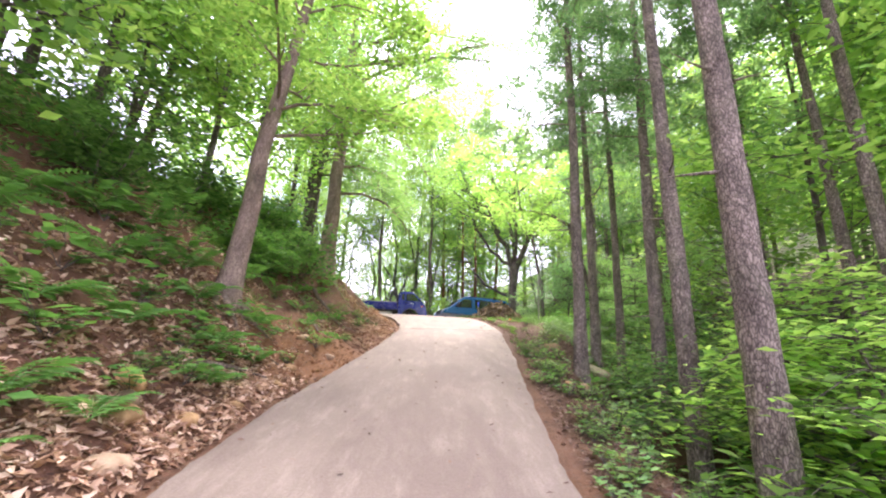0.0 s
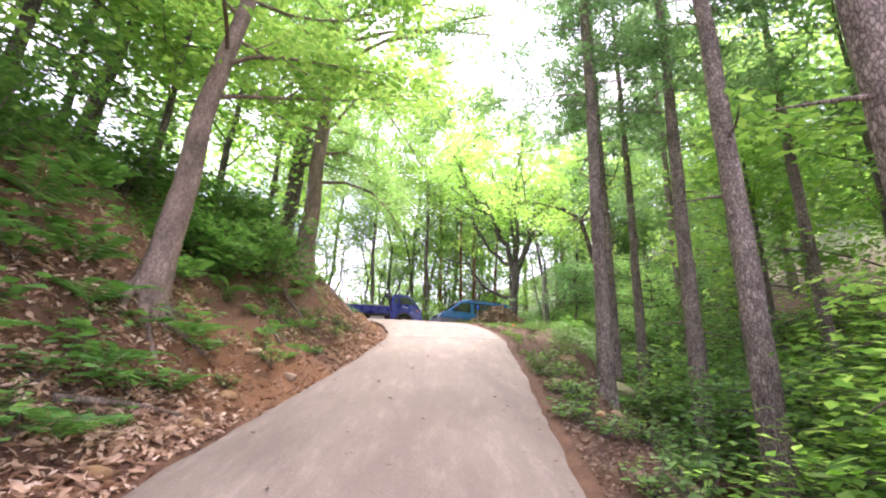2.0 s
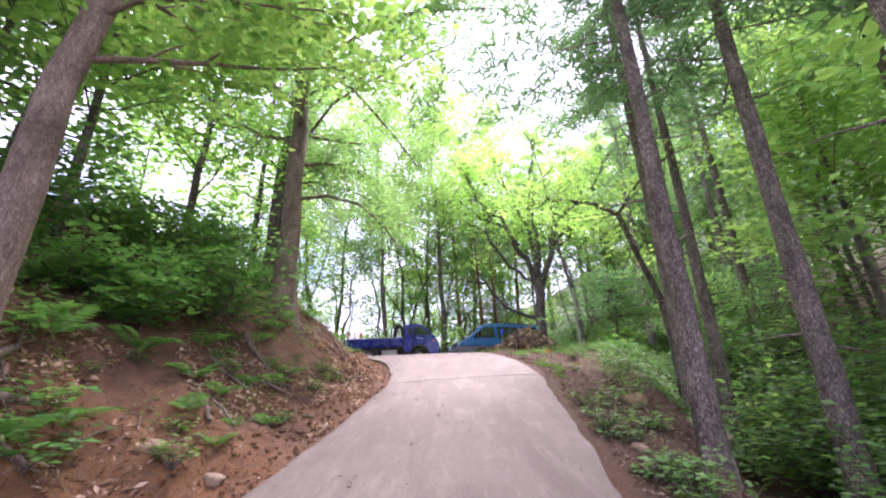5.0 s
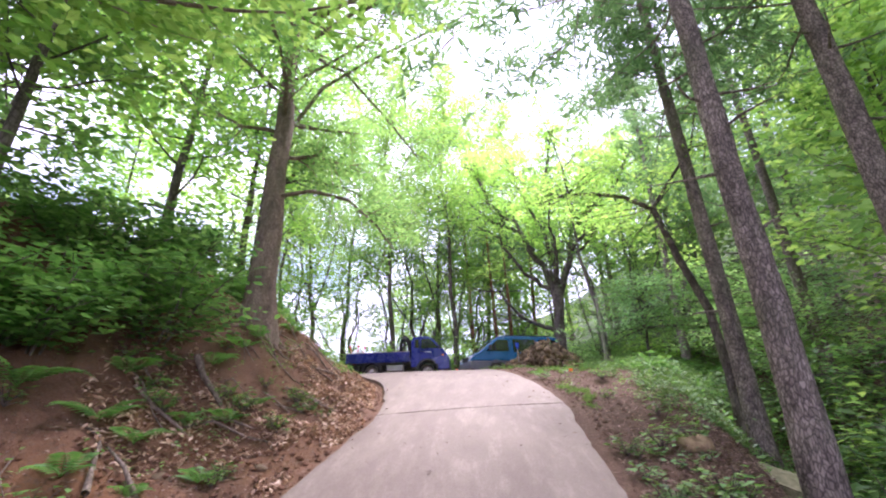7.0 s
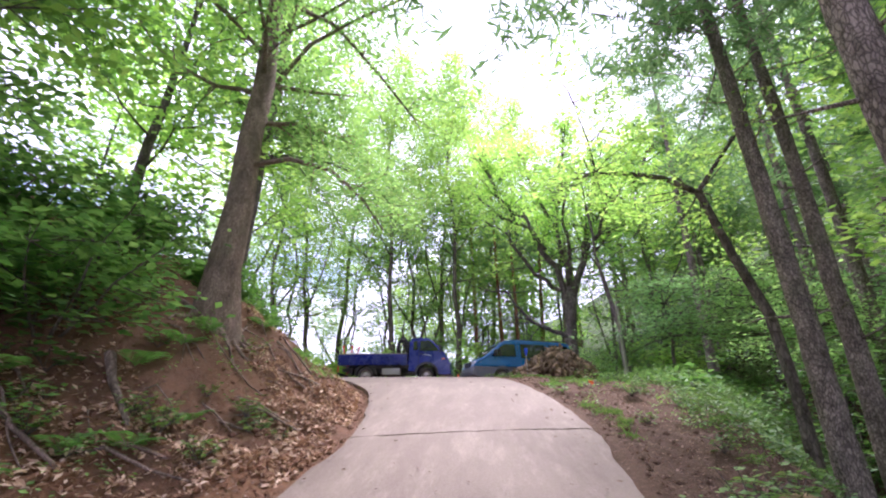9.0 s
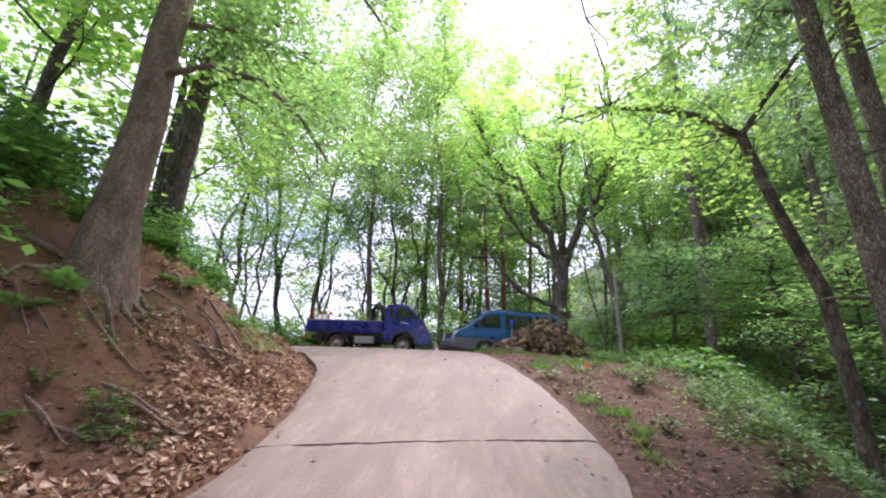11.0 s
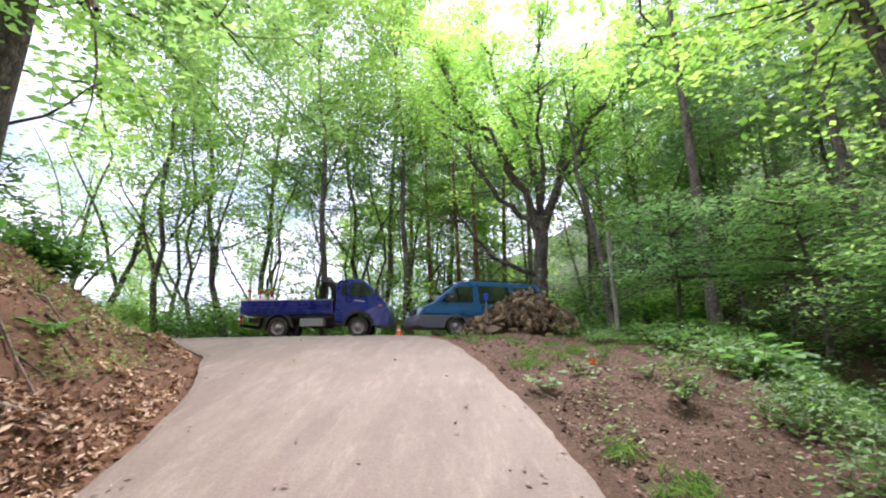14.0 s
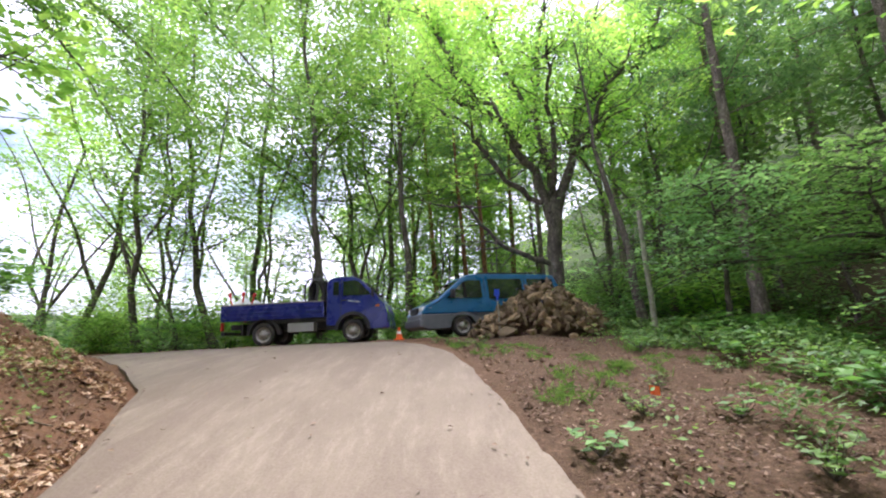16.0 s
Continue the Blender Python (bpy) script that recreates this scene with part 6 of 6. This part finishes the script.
slab_rock = new("rock_slab", bpy.data.meshes.new("rock_slab"))
bm = bmesh.new()
rim = [(-0.55, -0.2), (-0.3, -0.3), (0.25, -0.27), (0.55, -0.1), (0.5, 0.2), (0.1, 0.28), (-0.4, 0.24)]
low_ring = [bm.verts.new((x, y, -0.12)) for x, y in rim]
top_ring = [bm.verts.new((x * 0.94 + 0.02, y * 0.92, 0.1 + 0.03 * math.sin(7 * x + 3 * y))) for x, y in rim]
bm.faces.new(low_ring[::-1])
bm.faces.new(top_ring)
for k in range(len(rim)):
    bm.faces.new((low_ring[k], low_ring[(k + 1) % 7], top_ring[(k + 1) % 7], top_ring[k]))
bmesh.ops.bevel(bm, geom=bm.edges[:], offset=0.025, segments=2, affect="EDGES")
bmesh.ops.recalc_face_normals(bm, faces=bm.faces[:])
bm.to_mesh(slab_rock.data)
bm.free()
slab_rock.data.materials.append(STONE_MOSSY)
slab_rock.matrix_basis = pose(4.7, 13.4, gh(4.7, 13.4) + 0.08, 14, 22, -50)
tagged(slab_rock, "flat mossy slab of rock at the gully edge", "rock", "rocks on the banks")


def stick(name, pts, r, label, mat=DEADWOOD):
    base = pts[0]
    p = [(a - base[0], b - base[1], gh(a, b) + h - gh(base[0], base[1])) for a, b, h in pts]
    ob = part_np(name, *tube(p, np.linspace(r, r * 0.4, len(p)), 7, np.random.RandomState(len(p)), 0.2), mat, None, label, smooth=True)
    ob.matrix_basis = pose(base[0], base[1], gh(base[0], base[1]))
    return tagged(ob, label, "dead branch", "dead wood on the bank")


stick("dead_branch", [(-3.75, 12.55, 0.12), (-3.55, 12.45, 0.16), (-3.3, 12.35, 0.12), (-3.05, 12.25, 0.02)], 0.06, "pale bare dead branch lying down the bank")
stick("dead_branch", [(-2.7, 9.85, 0.03), (-2.95, 10.15, 0.10), (-3.2, 10.45, 0.05)], 0.03, "thin dry stick on the bank")
stick("dead_branch", [(-2.55, 10.3, 0.03), (-2.85, 10.4, 0.08), (-3.15, 10.5, 0.05)], 0.03, "thin dry stick on the bank")
stick("dead_branch", [(-2.4, 16.2, 0.03), (-2.8, 15.9, 0.09), (-3.1, 15.5, 0.05)], 0.03, "thin dry stick on the bank")
stick("dead_branch", [(-3.2, 5.9, 0.03), (-2.9, 6.4, 0.12), (-2.6, 6.9, 0.06)], 0.045, "curved dry branch among fallen leaves")
rng = np.random.RandomState(23)
for k in range(26):
    y = rng.uniform(7.5, 19.5)
    x = float(left_x(y)) - rng.uniform(0.7, 2.4)
    a = rng.rand() * 6.28
    L = rng.uniform(0.25, 0.7)
    stick("twig", [(x, y, 0.02), (x + 0.5 * L * math.cos(a), y + 0.5 * L * math.sin(a), 0.05), (x + L * math.cos(a + 0.3), y + L * math.sin(a + 0.3), 0.02)], rng.uniform(0.008, 0.018), "thin broken twig on the leafy bank")

# crumbs of leaf and grit on the concrete
rng = np.random.RandomState(61)
n = 420
cy = rng.uniform(2, 24.5, n)
cu = rng.rand(n)
cu = np.where(rng.rand(n) < 0.5, cu ** 3 * 0.5, cu)
cu = np.where(rng.rand(n) < 0.3, 1 - cu * 0.2, cu)
cx = left_x(cy) + (right_x(cy) - left_x(cy)) * cu
V, F = leaves(np.stack([cx, cy, road_z(cy) + 0.045], 1), 0.055, rng, 0.75, 0.5, 0.2)
tagged(part_np("road_crumbs", V, F, LITTER_DULL), "dry leaf bits scattered on the concrete", "leaf litter", kind="stuff")

# clods of earth and pebbles, uncountable
n = 3600
ky = rng.uniform(2.0, 22.0, n)
kl = rng.rand(n) < 0.9
kx = np.where(kl, left_x(ky) - 0.1 - np.abs(rng.randn(n)) * 1.3, right_x(ky) + 0.08 + np.abs(rng.randn(n)) * 0.9)
ks = 0.012 + 0.04 * rng.rand(n) ** 2.5
kz = ground_h(kx, ky) + ks * 0.3
octa = np.array([(1, 0, 0), (0, 1, 0), (-1, 0, 0), (0, -1, 0), (0, 0, 0.8), (0, 0, -0.8)], float)
V = np.stack([kx, ky, kz], 1)[:, None, :] + octa[None] * ks[:, None, None] * (0.6 + 0.8 * rng.rand(n, 6, 1))
tri = np.array([(0, 1, 4), (1, 2, 4), (2, 3, 4), (3, 0, 4), (1, 0, 5), (2, 1, 5), (3, 2, 5), (0, 3, 5)])
F = (tri[None] + (np.arange(n) * 6)[:, None, None]).reshape(-1, 3)
tagged(part_np("soil_clods", V.reshape(-1, 3), F, SOIL), "crumbled reddish clods and pebbles on the cut bank", "soil clods", kind="stuff")

# bare roots that hang out of the cut bank
for k in range(22):
    y = rng.uniform(11.0, 18.5)
    d0 = rng.uniform(1.5, 2.7)
    x = float(left_x(y)) - d0
    L = rng.uniform(0.5, 1.1)
    w = rng.uniform(-0.35, 0.35)
    stick("bank_root", [(x, y, -0.02), (x + 0.3 * L, y + 0.2 * w, 0.06), (x + 0.65 * L, y + 0.7 * w, 0.04), (x + L, y + w, -0.03)], rng.uniform(0.012, 0.032), "bare root hanging out of the cut bank", BARK_BROWN)
